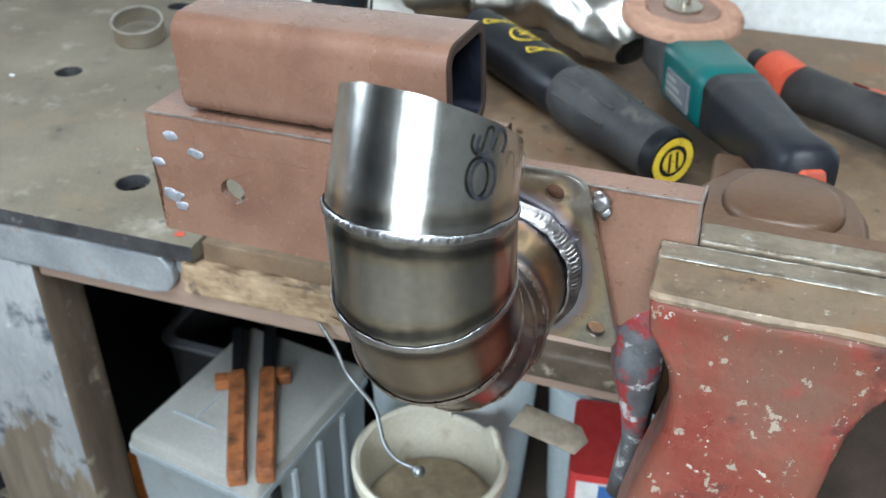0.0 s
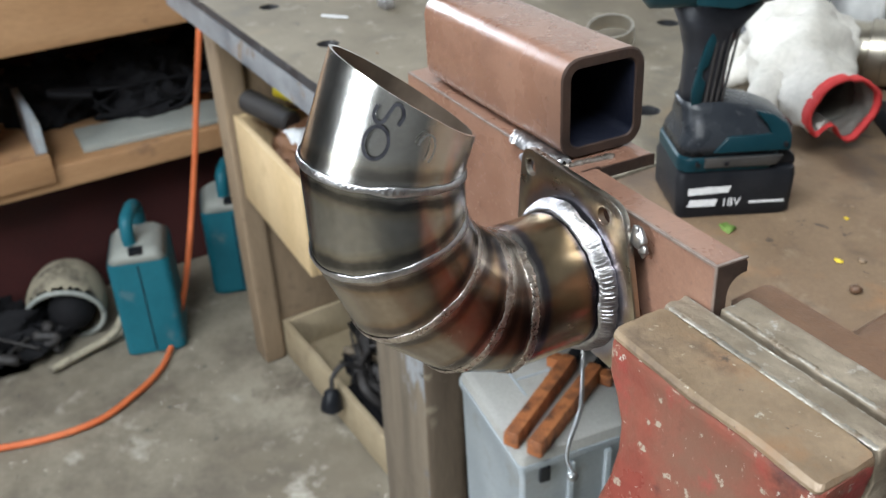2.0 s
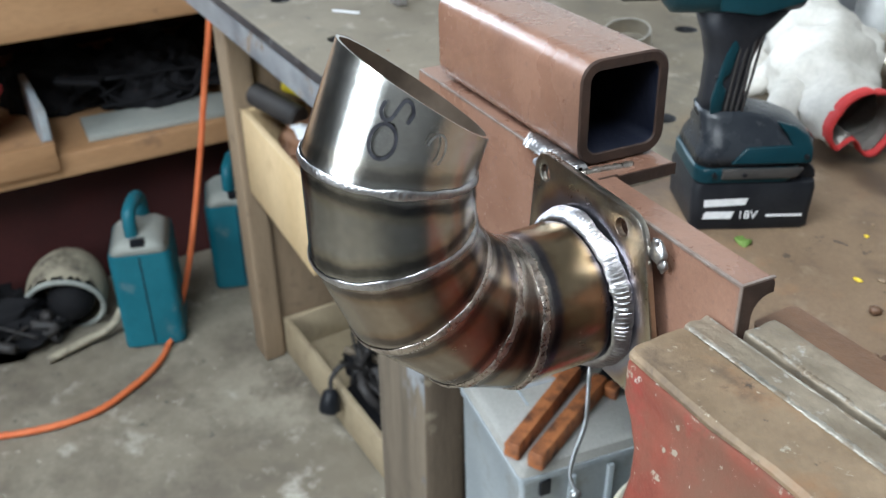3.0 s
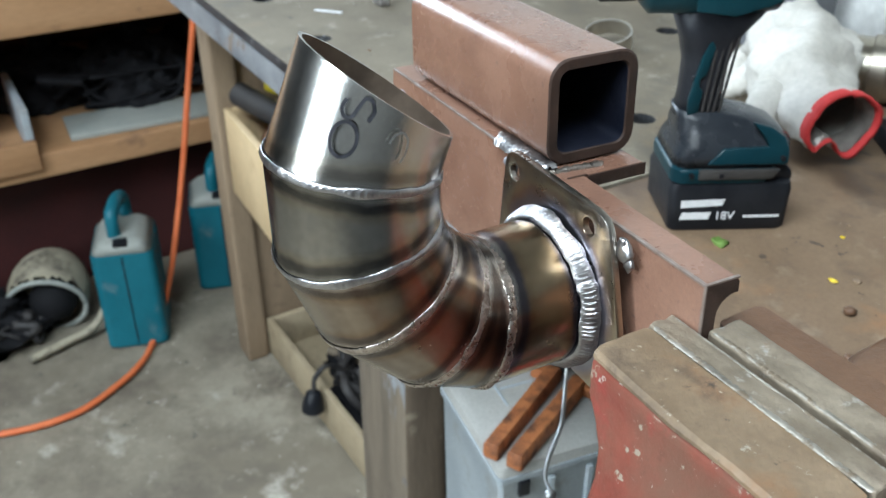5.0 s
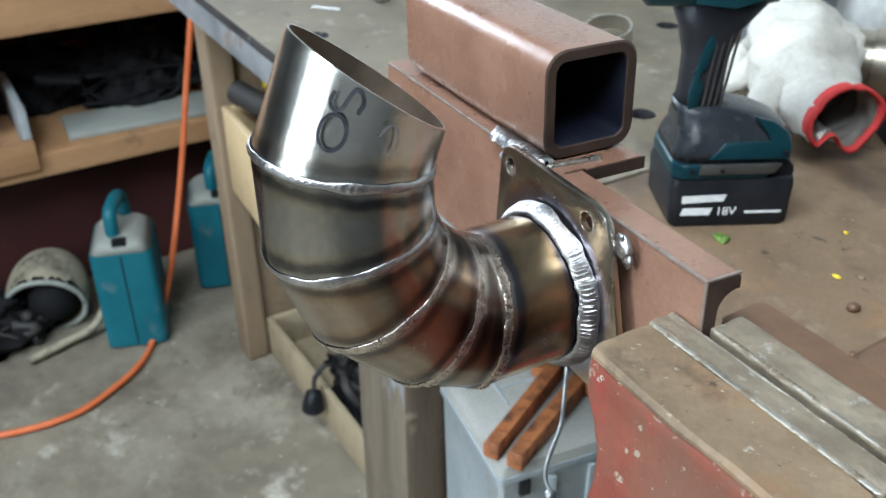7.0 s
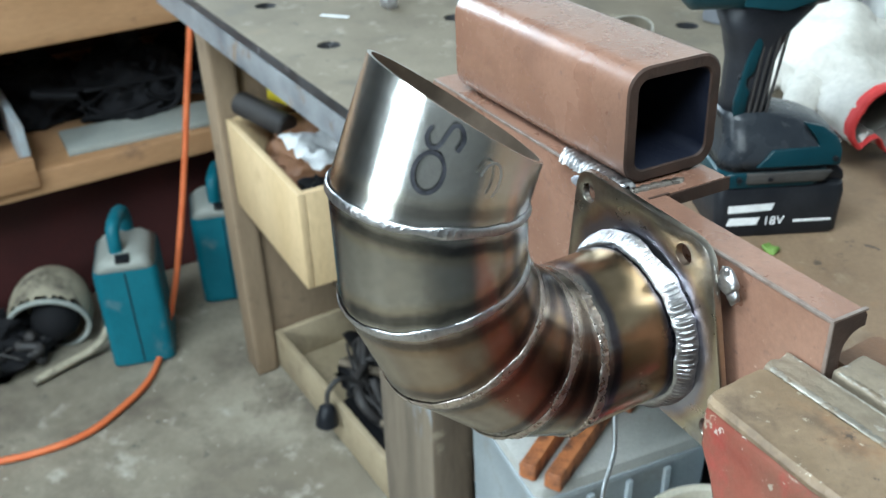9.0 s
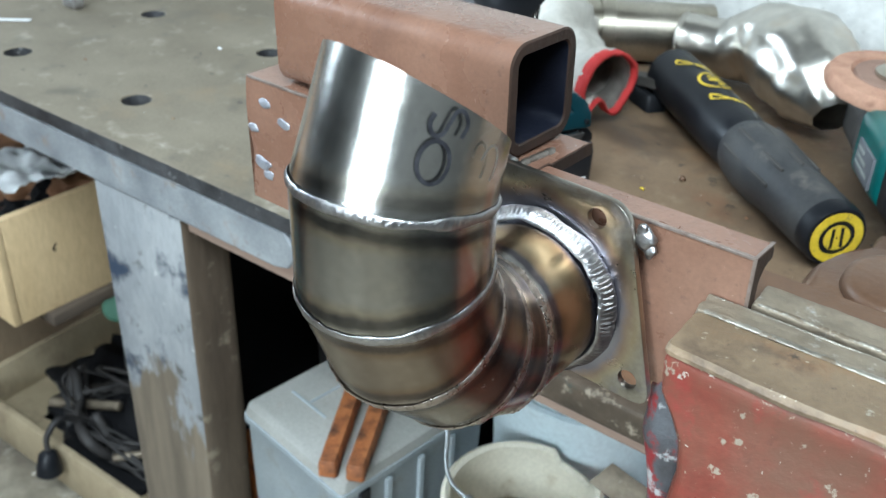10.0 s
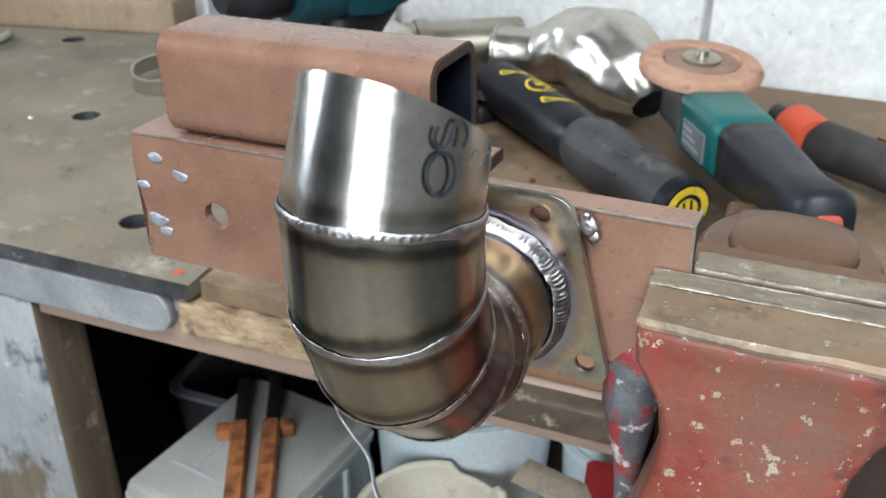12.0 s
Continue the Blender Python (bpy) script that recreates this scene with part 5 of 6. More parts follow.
part("handle", shift(loft([(0.18, -0.031, 0.031, -0.032, 0.030, 0.016), (0.20, -0.030, 0.030, -0.031, 0.028, 0.018), (0.29, -0.024, 0.024, -0.026, 0.022, 0.018), (0.33, -0.025, 0.025, -0.027, 0.023, 0.018), (0.34, -0.019, 0.019, -0.021, 0.018, 0.016)], 6), gm), "grip_black", grinder, "black rear handle", True)
part("red_button", shift(loft([(0.339, -0.011, 0.013, -0.012, 0.006, 0.006), (0.344, -0.009, 0.011, -0.01, 0.004, 0.006)], 5), gm), "red_plastic", grinder)
part("spindle", rod((0.145, 0.952, 0.955), (0.145, 0.952, 0.996), 0.012, 0.009, 16), "black_dusty", grinder, "", 40)
disc = part("flap_disc", lathe([(0.008, 0.004), (0.034, 0.002), (0.038, 0.007), (0.055, 0.006), (0.059, 0.0), (0.058, -0.006), (0.03, -0.01), (0.008, -0.008), (0.008, 0.004)], (0.146, 0.954, 0.988), (0.04, -0.06, 1), 48, False), "disc", grinder, "worn pinkish-brown flap disc", 50)
part("disc_hub", lathe([(0.006, 0.0), (0.0355, 0.0), (0.034, 0.003), (0.006, 0.002)], (0.146, 0.954, 0.9915), (0.04, -0.06, 1), 36), "disc_label", disc, "", 50)
part("lock_nut", lathe([(0.016, 0.0), (0.018, 0.001), (0.018, 0.004), (0.007, 0.006), (0.006, 0.011), (0.002, 0.011)], (0.146, 0.954, 0.9935), (0.04, -0.06, 1), 24), "steel_pipe", disc, "", 40)
red_tool = thing("red_grinder_handle", (0.3, 0.97, 0.9), "orange-red and black tool handle lying behind the grinder", "power tool")
part("nose", lathe([(0.008, 0), (0.011, 0.004), (0.012, 0.03), (0.02, 0.035)], (0.222, 1.015, 0.931), (0.4, -0.75, 0.0), 20), "black", red_tool, "", 40)
part("red_body", lathe([(0.018, 0), (0.0235, 0.005), (0.024, 0.034), (0.021, 0.042)], (0.238, 0.985, 0.93), (0.45, -0.75, 0.0), 28), "red_plastic", red_tool, "orange-red plastic collar", 40)
part("grip", lathe([(0.02, 0), (0.023, 0.006), (0.021, 0.06), (0.024, 0.2), (0.02, 0.21)], (0.261, 0.958, 0.927), (0.75, -0.5, 0.0), 28), "rubber", red_tool, "black grip with red marks", 40)
for k, (u, a0) in enumerate(((0.05, 40), (0.075, 80), (0.11, 55))):
    rd = Vector((0.75, -0.5, 0.0)).normalized()
    rs = rd.cross(Vector((0, 0, 1))).normalized()
    rn = rs * math.cos(radians(a0)) * -1 + Vector((0, 0, 1)) * math.sin(radians(a0))
    rp = Vector((0.261, 0.958, 0.927)) + rd * u
    part("red_mark", ribbon([rp + rn * 0.0232 + rd * q * 0.004 for q in range(5)], [rn] * 5, 0.008, 0.0006), "red_plastic", red_tool)
ring = thing("steel_ring", (-0.445, 0.9, 0.9), "short bright steel pipe ring standing on the plate", "pipe ring")
part("ring_wall", lathe([(0.0265, 0), (0.029, 0), (0.029, 0.019), (0.0265, 0.019), (0.0265, 0)], (-0.45, 0.912, 0.9075), (0.12, -0.22, 1), 40, False), "bright_pipe", ring, "", 40)
block = thing("timber_offcut", (-0.7, 1.1, 0.9), "rough timber offcut at the back of the bench", "timber")
part("board", rough_up(cut(shift(slab(-0.16, 0.16, -0.04, 0.04, 0.0, 0.045, 0.003), pose(-0.72, 1.1, 0.9005, 0, 0, 12)), 3), 0.001, 20), "timber", block, "", 40)
slate_box = thing("dark_box", (-0.38, 1.12, 0.9), "dark grey box against the wall", "box")
part("body", shift(slab(-0.08, 0.08, -0.045, 0.045, 0, 0.07, 0.004), pose(-0.4, 1.11, 0.9005, 0, 0, 8)), "slate", slate_box, "", 40)
part("lid", shift(slab(-0.082, 0.082, -0.047, 0.047, 0.071, 0.085, 0.003), pose(-0.4, 1.11, 0.9005, 0, 0, 8)), "slate", slate_box, "", 40)
spot = thing("paint_spot", (-0.185, 0.57, 0.9), "small red paint spot on the plate edge", "paint mark")
part("spot", shift(prism(rounded([(-0.004, -0.003), (0.004, -0.0025), (0.0045, 0.003), (-0.003, 0.0035)], 0.002), 0.0005), pose(-0.187, 0.566, 0.9003)), "red_plastic", spot)
crumb = thing("plastic_scrap", (-0.044, 0.696, 0.9), "small scrap of bright green plastic", "scrap")
part("scrap", rough_up(cut(slab(-0.05, -0.039, 0.692, 0.7, 0.8990, 0.9025, 0.001), 3), 0.003, 140), "green_bit", crumb, "", True)
for x, y, s in ((0.075, 0.705, 0.0045), (0.02, 0.83, 0.003), (0.11, 0.66, 0.003), (-0.02, 0.63, 0.0025)):
    nut = thing("loose_pellet", (x, y, 0.9), "small dark metal pellet on the rusty sheet", "scrap", "pellets on the bench")
    part("pellet", rough_up(lathe([(0.3 * s, 0), (s, 0.3 * s), (s, s), (0.5 * s, 1.3 * s)], (x, y, 0.8985), (0, 0, 1), 8), s * 0.25, 300), "rust_body", nut, "", True)

# ---- crumbs and swarf lying on the bench sheet ----
crumb_rng = random.Random(17)
CRUMBS = [(0.0, 0.79, "yellow"), (0.04, 0.73, "yellow"), (0.05, 0.745, "rough_wood"), (-0.01, 0.81, "rough_wood"), (0.11, 0.66, "rust_clutter"), (-0.3, 0.68, "rough_wood"), (-0.52, 0.78, "print_white"), (-0.41, 0.62, "rough_wood"), (0.09, 0.8, "rust_clutter"), (-0.08, 0.63, "rust_clutter"), (0.13, 0.62, "rough_wood"), (-0.6, 0.66, "rust_clutter")]
for x, y, mat in CRUMBS:
    top = 0.9 if x < -0.165 else 0.8988
    s = crumb_rng.uniform(0.0012, 0.0026)
    chip = thing("wood_chip" if mat == "rough_wood" else "swarf_crumb", (x, y, top), "tiny crumb of dirt and swarf on the bench sheet", "crumb", "crumbs on the bench")
    bit = bmesh.new()
    bmesh.ops.create_icosphere(bit, subdivisions=2, radius=s)
    part("crumb", shift(rough_up(bit, s * 0.6, 0.6 / s, x * 40), Matrix.Translation((x, y, top + s * 0.35)) @ Matrix.Diagonal((1.4, 0.9, 0.55, 1))), mat, chip, "", True)
# ---- under the bench ----
toolbox = thing("grey_tool_case", (-0.24, 0.69, 0.38), "grey plastic tool case with a dusty lid", "tool case")
TB = pose(-0.3106, 0.593, 0.3765, 0, 0, -9)
part("case_body", shift(loft([(0.0, 0.004, 0.153, 0.004, 0.196, 0.006), (0.215, 0.0, 0.157, 0.0, 0.2, 0.006), (0.219, -0.003, 0.16, -0.003, 0.203, 0.006), (0.228, -0.003, 0.16, -0.003, 0.203, 0.006)]), TB), "grey_plastic", toolbox, "", 40)
part("lid", shift(loft([(0.2285, -0.002, 0.159, -0.002, 0.202, 0.006), (0.24, 0.0, 0.157, 0.0, 0.2, 0.008), (0.243, 0.006, 0.151, 0.006, 0.194, 0.008)]), TB), "grey_top", toolbox, "dusty lid", 40)
part("latch", shift(slab(0.157, 0.1625, 0.02, 0.032, 0.2, 0.22, 0.001), TB), "black", toolbox)
for k in range(3):
    part("rib", shift(slab(0.156, 0.161, 0.055 + 0.045 * k, 0.062 + 0.045 * k, 0.01, 0.213, 0.001), TB), "grey_plastic", toolbox)
part("moulded_line", shift(slab(0.02, 0.075, 0.045, 0.0475, 0.2425, 0.2445, 0.0004), TB), "grey_plastic", toolbox)
part("moulded_line", shift(slab(0.045, 0.0475, 0.05, 0.09, 0.2425, 0.2445, 0.0004), TB), "grey_plastic", toolbox)
for n, (hx, hy, turn) in enumerate(((-0.172, 0.566, 28), (-0.148, 0.578, 26))):
    bar = thing("wooden_handle", (hx, hy, 0.62), "charred orange-brown handle lying on the tool case", "tool handle", "handles on the tool case")
    HM = pose(hx, hy, 0.6205, 0, 0, turn)
    part("bar", shift(loft([(0.0, -0.009, 0.009, 0.0, 0.15, 0.003), (0.014, -0.009, 0.009, 0.0, 0.15, 0.003), (0.018, -0.007, 0.007, 0.002, 0.148, 0.003)]), HM), "handle_wood", bar, "", 40)
    part("crosspiece", shift(loft([(0.001, -0.024 if n == 0 else 0.0092, -0.0092 if n == 0 else 0.024, 0.137, 0.15, 0.002), (0.014, -0.024 if n == 0 else 0.0092, -0.0092 if n == 0 else 0.024, 0.137, 0.15, 0.002)]), HM), "handle_wood", bar, "", 40)
    part("shank", shift(slab(-0.007, 0.007, 0.1505, 0.23, 0.001, 0.012, 0.002), HM), "black", bar, "dark metal end", 40)


def bucket(name, label, place, r_top, high, taper, material, contents, level, notch=False):
    ob = thing(name, place, label, "bucket")
    x, y, z = place
    r0 = r_top * taper
    bm = lathe([(r0 - 0.004, 0.0), (r0, 0.003), (r_top - 0.004, high - 0.02), (r_top + 0.003, high - 0.018), (r_top + 0.004, high - 0.003), (r_top, high), (r_top - 0.004, high - 0.004), (r0 - 0.004, 0.006), (0.0, 0.006)], (x, y, z), (0, 0, 1), 48, False)
    if notch:
        for v in bm.verts:
            a = math.degrees(math.atan2(v.co.y - y, v.co.x - x))
            if v.co.z > z + high - 0.02 and (60 < a < 95 or 20 < a < 40):
                v.co.z -= 0.012
    part("shell", bm, material, ob, "", 40)
    if not notch:
        part("rim_band", lathe([(r_top - 0.006, 0), (r_top + 0.002, 0.001), (r_top + 0.002, 0.006), (r_top - 0.005, 0.007)], (x, y, z + high * 0.72), (0, 0, 1), 48, False), material, ob, "", 40)
    if contents:
        c = lathe([(0.0, 0.01)] + [(r0 * q, level + 0.008 * math.sin(9 * q)) for q in (0.3, 0.6, 0.85)] + [(r0 * 1.0 + (r_top - r0) * level / high - 0.006, level)], (x, y, z), (0, 0, 1), 40, False)
        part("dirt_layer", rough_up(c, 0.004, 40), contents, ob, "brown dirt and slag", True)
    return ob


cream = bucket("cream_bucket", "cream plastic tub half full of dirt", (-0.012, 0.662, 0.3805), 0.074, 0.24, 0.84, "bucket_cream", "slag", 0.17, True)
bucket("white_bucket", "pale blue-white plastic bucket", (-0.045, 0.845, 0.3805), 0.112, 0.38, 0.78, "bucket_white", None, 0.0)
bucket("blue_white_tub", "pale blue-white plastic tub", (0.135, 0.88, 0.3805), 0.08, 0.3, 0.78, "bucket_white", None, 0.0)
wire = thing("hanging_wire", (-0.09, 0.62, 0.6), "bent galvanised wire sticking out from the bench rail", "wire")
part("rod", hose([(-0.075, 0.565, 0.85), (-0.053, 0.553, 0.832), (-0.042, 0.545, 0.82), (-0.024, 0.53, 0.818), (-0.002, 0.51, 0.82), (0.012, 0.49, 0.811), (0.028, 0.475, 0.813), (0.046, 0.466, 0.819)], 0.0016, 10), "wire", wire, "", True)
part("end", rough_up(lathe([(0.001, 0), (0.004, 0.002), (0.004, 0.006), (0.001, 0.008)], (0.045, 0.466, 0.8165), (0.4, -0.3, 0.5), 12), 0.0006, 200), "wire", wire, "", True)
can = thing("red_white_can", (0.13, 0.68, 0.38), "red and blue printed carton under the vise", "carton")
part("body", shift(loft([(0, -0.035, 0.035, -0.05, 0.05, 0.008), (0.28, -0.035, 0.035, -0.05, 0.05, 0.008)]), pose(0.155, 0.7, 0.3805, 0, 0, 8)), "red_hem", can, "", 40)
part("label_panel", shift(slab(-0.028, 0.03, -0.0515, -0.0505, 0.19, 0.272, 0.0004), pose(0.155, 0.7, 0.3805, 0, 0, 8)), "print_white", can)
part("blue_bar", shift(slab(-0.008, 0.028, -0.0525, -0.0516, 0.252, 0.27, 0.0004), pose(0.155, 0.7, 0.3805, 0, 0, 8)), "blue", can)
scrap = thing("scrap_bracket", (0.08, 0.62, 0.6), "small bare steel scrap bracket under the bench edge", "bracket")
part("plate", shift(prism([(0, 0), (0.055, 0.004), (0.06, 0.018), (0.05, 0.026), (0.004, 0.022)], 0.003, 0.0006), pose(0.085, 0.57, 0.775, 35, 10, -10)), "jaw_plate", scrap, "", 40)


def crate(name, label, place, turn, wide, deep, high, thick, material):
    """An open plywood box; place is its front left corner on the underside."""
    ob = thing(name, place, label, "wooden box")
    m = pose(*place, 0, 0, turn)
    part("front_panel", shift(slab(0, wide, 0, thick, 0, high, 0.001), m), material, ob, "", 40)
    part("back_panel", shift(slab(0, wide, deep - thick, deep, 0, high, 0.001), m), material, ob, "", 40)
    part("side_panel", shift(slab(0, thick, thick + 0.0005, deep - thick - 0.0005, 0, high, 0.001), m), material, ob, "", 40)
    part("side_panel", shift(slab(wide - thick, wide, thick + 0.0005, deep - thick - 0.0005, 0, high, 0.001), m), material, ob, "", 40)
    part("bottom_panel", shift(slab(thick + 0.0005, wide - thick - 0.0005, thick + 0.0005, deep - thick - 0.0005, 0.002, 0.012), m), material, ob, "", 40)
    return ob


crate("plywood_box", "open pale plywood box full of oddments under the bench", (-1.125, 0.625, 0.475), -2.5, 0.33, 0.4, 0.165, 0.012, "plywood")
crate("low_plywood_box", "open plywood box of cables on the floor", (-1.14, 0.664, FLOOR + 0.004), 1.0, 0.56, 0.42, 0.088, 0.012, "plywood_darker")
support = thing("shelf_board", (-0.9, 0.8, 0.46), "timber board carrying the plywood box, shade in its colour", "shelf board")
part("board", slab(-1.14, -0.78, 0.66, 1.12, 0.455, 0.474, 0.002), "shaded_board", support, "", 40)
odd = thing("yellow_tool", (-0.98, 0.72, 0.64), "yellow and black plastic tool in the plywood box", "hand tool")
part("yellow_body", shift(loft([(0, -0.035, 0.035, -0.02, 0.02, 0.008), (0.05, -0.03, 0.03, -0.018, 0.018, 0.008)]), pose(-1.075, 0.725, 0.672, 10, 8, 30)), "yellow_plastic", odd, "", 40)
part("black_grip", rod((-1.105, 0.648, 0.672), (-0.985, 0.684, 0.66), 0.021, 0.021, 18, 0.004), "rubber", odd, "", 40)
part("orange_part", shift(slab(-0.04, 0.04, -0.015, 0.015, 0, 0.03, 0.006), pose(-1.09, 0.79, 0.69, 0, 8, 20)), "handle_wood", odd, "", 40)
rag = thing("paper_rag", (-0.87, 0.74, 0.64), "crumpled white paper on top of the box contents", "paper")
sheet = bmesh.new()
bmesh.ops.create_grid(sheet, x_segments=24, y_segments=24, size=0.5)
sheet.transform(Matrix.LocRotScale((-0.862, 0.71, 0.672), None, (0.13, 0.14, 1)))
for v in sheet.verts:
    v.co.z += 0.022 * noise.noise(v.co * 22) + 0.012 * noise.noise(v.co * 60)
    v.co.x += 0.01 * noise.noise(v.co * 30)
part("sheet", sheet, "paper", rag, "", 30)


def tangle(name, label, centre, size, count, radius, material, seed):
    """A heap of looped cables."""
    ob = thing(name, centre, label, "cables")
    r = random.Random(seed)
    for k in range(count):
        a0 = r.uniform(0, 6.28)
        pts = []
        for q in range(7):
            a = a0 + q * r.uniform(0.5, 1.1)
            rad = r.uniform(0.45, 1.0)
            pts.append((centre[0] + size[0] * rad * math.cos(a), centre[1] + size[1] * rad * math.sin(a), centre[2] + r.uniform(0, 1) * size[2]))
        part("cable", hose(pts, radius * r.choice((0.45, 0.7, 1.0, 1.6)), 8, 6), material, ob, "", True)
    return ob


def heap(name, label, category, centre, size, material, seed, rough=0.3):
    """A lumpy pile."""
    ob = thing(name, centre, label, category)
    bm = bmesh.new()
    bmesh.ops.create_icosphere(bm, subdivisions=5, radius=1.0)
    for v in bm.verts:
        n = v.co.normalized()
        v.co = n * (1 + rough * noise.noise(n * 2.3 + Vector((seed, 0, 0))) + 0.5 * rough * noise.noise(n * 6 + Vector((0, seed, 0))) + 0.25 * rough * noise.noise(n * 15))
        v.co.z = max(v.co.z, -0.2)
    bm.transform(Matrix.LocRotScale(centre, None, size))
    part("mound", bm, material, ob, "", 50)
    return ob


heap("box_oddments", "dark rusty oddments filling the plywood box", "clutter", (-0.96, 0.79, 0.59), (0.15, 0.145, 0.09), "rust_clutter", 3.0)
heap("dark_oddments", "dark oddments in the plywood box", "clutter", (-0.86, 0.72, 0.575), (0.06, 0.08, 0.06), "clutter_and_shade", 8.0)
scrap_heap = heap("scrap_heap", "dark metal oddments in the low box", "clutter", (-0.86, 0.87, 0.098), (0.24, 0.16, 0.055), "clutter_and_shade", 5.0)
for x0, y0, x1, y1, r in ((-1.0, 0.74, -0.88, 0.8, 0.009), (-0.8, 0.72, -0.7, 0.82, 0.007), (-0.78, 0.8, -0.66, 0.76, 0.011)):
    part("pipe_piece", rod((x0, y0, 0.142), (x1, y1, 0.156), r, None, 14, 0.002), "jaw_plate", scrap_heap, "dull steel offcut", 40)
tangle("cable_tangle", "tangled black cables spilling out of the low box", (-0.85, 0.79, 0.1), (0.2, 0.09, 0.1), 12, 0.0058, "rubber", 11)
plug = thing("black_plug", (-0.87, 0.67, 0.17), "black rubber plug hanging over the box edge", "plug")
part("plug_body", lathe([(0.006, 0), (0.014, 0.006), (0.02, 0.03), (0.021, 0.042), (0.017, 0.046)], (-0.865, 0.648, 0.175), (0.1, -0.15, -1), 20), "black", plug, "", 40)
part("plug_cord", hose([(-0.865, 0.649, 0.174), (-0.867, 0.654, 0.2), (-0.868, 0.685, 0.215), (-0.88, 0.75, 0.15)], 0.005, 8), "rubber", plug, "", True)
green = thing("green_cap", (-0.955, 0.88, 0.3), "dull green plastic cap among the cables", "cap")
part("cap", lathe([(0.02, 0), (0.026, 0.01), (0.026, 0.03), (0.02, 0.036)], (-0.955, 0.88, 0.3), (0.6, -0.6, 0.3), 24), "green_dull", green, "", 40)
part("hose", hose([(-0.955, 0.88, 0.302), (-0.975, 0.9, 0.26), (-0.98, 0.9, 0.18), (-0.95, 0.87, 0.11)], 0.011, 10), "rubber", green, "", True)
heap("floor_rubbish", "rubble and rubbish under the bench", "clutter", (-0.3, 0.98, FLOOR + 0.02), (0.5, 0.15, 0.14), "clutter_and_shade", 9.0)
bin_ = thing("grey_bin", (-0.3, 0.78, 0.38), "dark grey translucent plastic bin behind the tool case", "bin")
part("shell", loft([(0.3805, -0.405, -0.2, 0.80, 0.98, 0.02), (0.545, -0.412, -0.195, 0.795, 0.99, 0.022), (0.55, -0.416, -0.191, 0.791, 0.994, 0.024), (0.556, -0.416, -0.191, 0.791, 0.994, 0.024), (0.554, -0.408, -0.199, 0.799, 0.986, 0.02), (0.42, -0.4, -0.205, 0.806, 0.975, 0.018)], 6), "torch_dust", bin_, "", 40)
part("rim", loft([(0.5565, -0.418, -0.189, 0.789, 0.996, 0.024), (0.561, -0.418, -0.189, 0.789, 0.996, 0.024), (0.561, -0.406, -0.201, 0.801, 0.984, 0.02), (0.5565, -0.406, -0.201, 0.801, 0.984, 0.02)], 6, False), "slate", bin_, "paler rolled rim", 40)
orange = thing("orange_box", (-0.385, 0.675, 0.3805), "orange plastic case behind the bench leg", "case")
part("body", slab(-0.41, -0.36, 0.65, 0.70, 0.3805, 0.465, 0.005), "orange_case", orange, "", 40)

# ---- the shelf unit along the left and the things before it ----
unit = thing("shelf_unit", (-1.75, 0.4, FLOOR), "low wooden shelf unit with orange-brown boards and dark bays", "shelf unit")
part("top_board", rough_up(cut(slab(-2.2, -1.5, -0.8, 1.15, 0.705, 0.83, 0.004), 3), 0.001, 6), "shelf_wood", unit, "thick orange-brown top board", 40)
part("middle_board", rough_up(cut(slab(-2.2, -1.5, -0.8, 1.15, 0.41, 0.462, 0.003), 3), 0.001, 6), "shelf_wood", unit, "", 40)
part("back_panel", slab(-2.23, -2.205, -0.8, 1.15, FLOOR, 0.83), "shaded_red_wall", unit, "red back panel with the bay's shade in its colour")
# Panel set forward to darken the lower bay; shade is in its colour.
part("lower_panel", slab(-1.66, -1.64, -0.8, 1.15, FLOOR, 0.409), "shaded_red_wall", unit, "red kick panel with under-shelf shade in its colour")
part("post", slab(-1.56, -1.505, 0.85, 0.9, FLOOR, 0.724, 0.003), "shelf_wood", unit, "", 40)
part("post", slab(-1.56, -1.505, -0.35, -0.3, FLOOR, 0.724, 0.003), "shelf_wood", unit, "", 40)
tray = thing("open_drawer", (-1.55, 0.25, 0.46), "wooden drawer with grey metal rim on the shelf", "drawer")
part("front", slab(-1.505, -1.485, -0.1, 0.345, 0.435, 0.497, 0.002), "shelf_wood", tray, "", 40)
part("side_rail", slab(-1.75, -1.5055, 0.33, 0.345, 0.4625, 0.56, 0.002), "grey_plastic", tray, "grey metal side", 40)
# Bags in near-black, which puts the bay's shade into their colour.
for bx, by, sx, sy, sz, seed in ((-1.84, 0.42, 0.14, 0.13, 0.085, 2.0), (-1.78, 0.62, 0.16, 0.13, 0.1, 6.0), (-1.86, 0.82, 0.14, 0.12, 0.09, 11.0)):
    bag = heap("dark_bag", "slumped dark plastic bag on the shelf", "bag", (bx, by, 0.485), (sx, sy, sz), "clutter_and_shade", seed, 0.22)
    part("tied_neck", rough_up(cut(lathe([(0.012, 0.0), (0.02, 0.02), (0.03, 0.045)], (bx, by, 0.485 + sz * 0.95), (0.4, 0.3, 1), 12), 1), 0.006, 60, seed), "clutter_and_shade", bag, "", True)
tangle("shelf_cables", "black cables lying over the dark bags on the shelf", (-1.66, 0.6, 0.475), (0.07, 0.22, 0.09), 4, 0.005, "clutter_and_shade", 31)
boardb = thing("grey_board", (-1.62, 0.6, 0.47), "pale grey board lying on the shelf", "board")
part("board", shift(slab(-0.06, 0.06, -0.2, 0.2, 0, 0.012, 0.002), pose(-1.58, 0.62, 0.463, 0, 0, -3)), "case_top", boardb, "", 40)
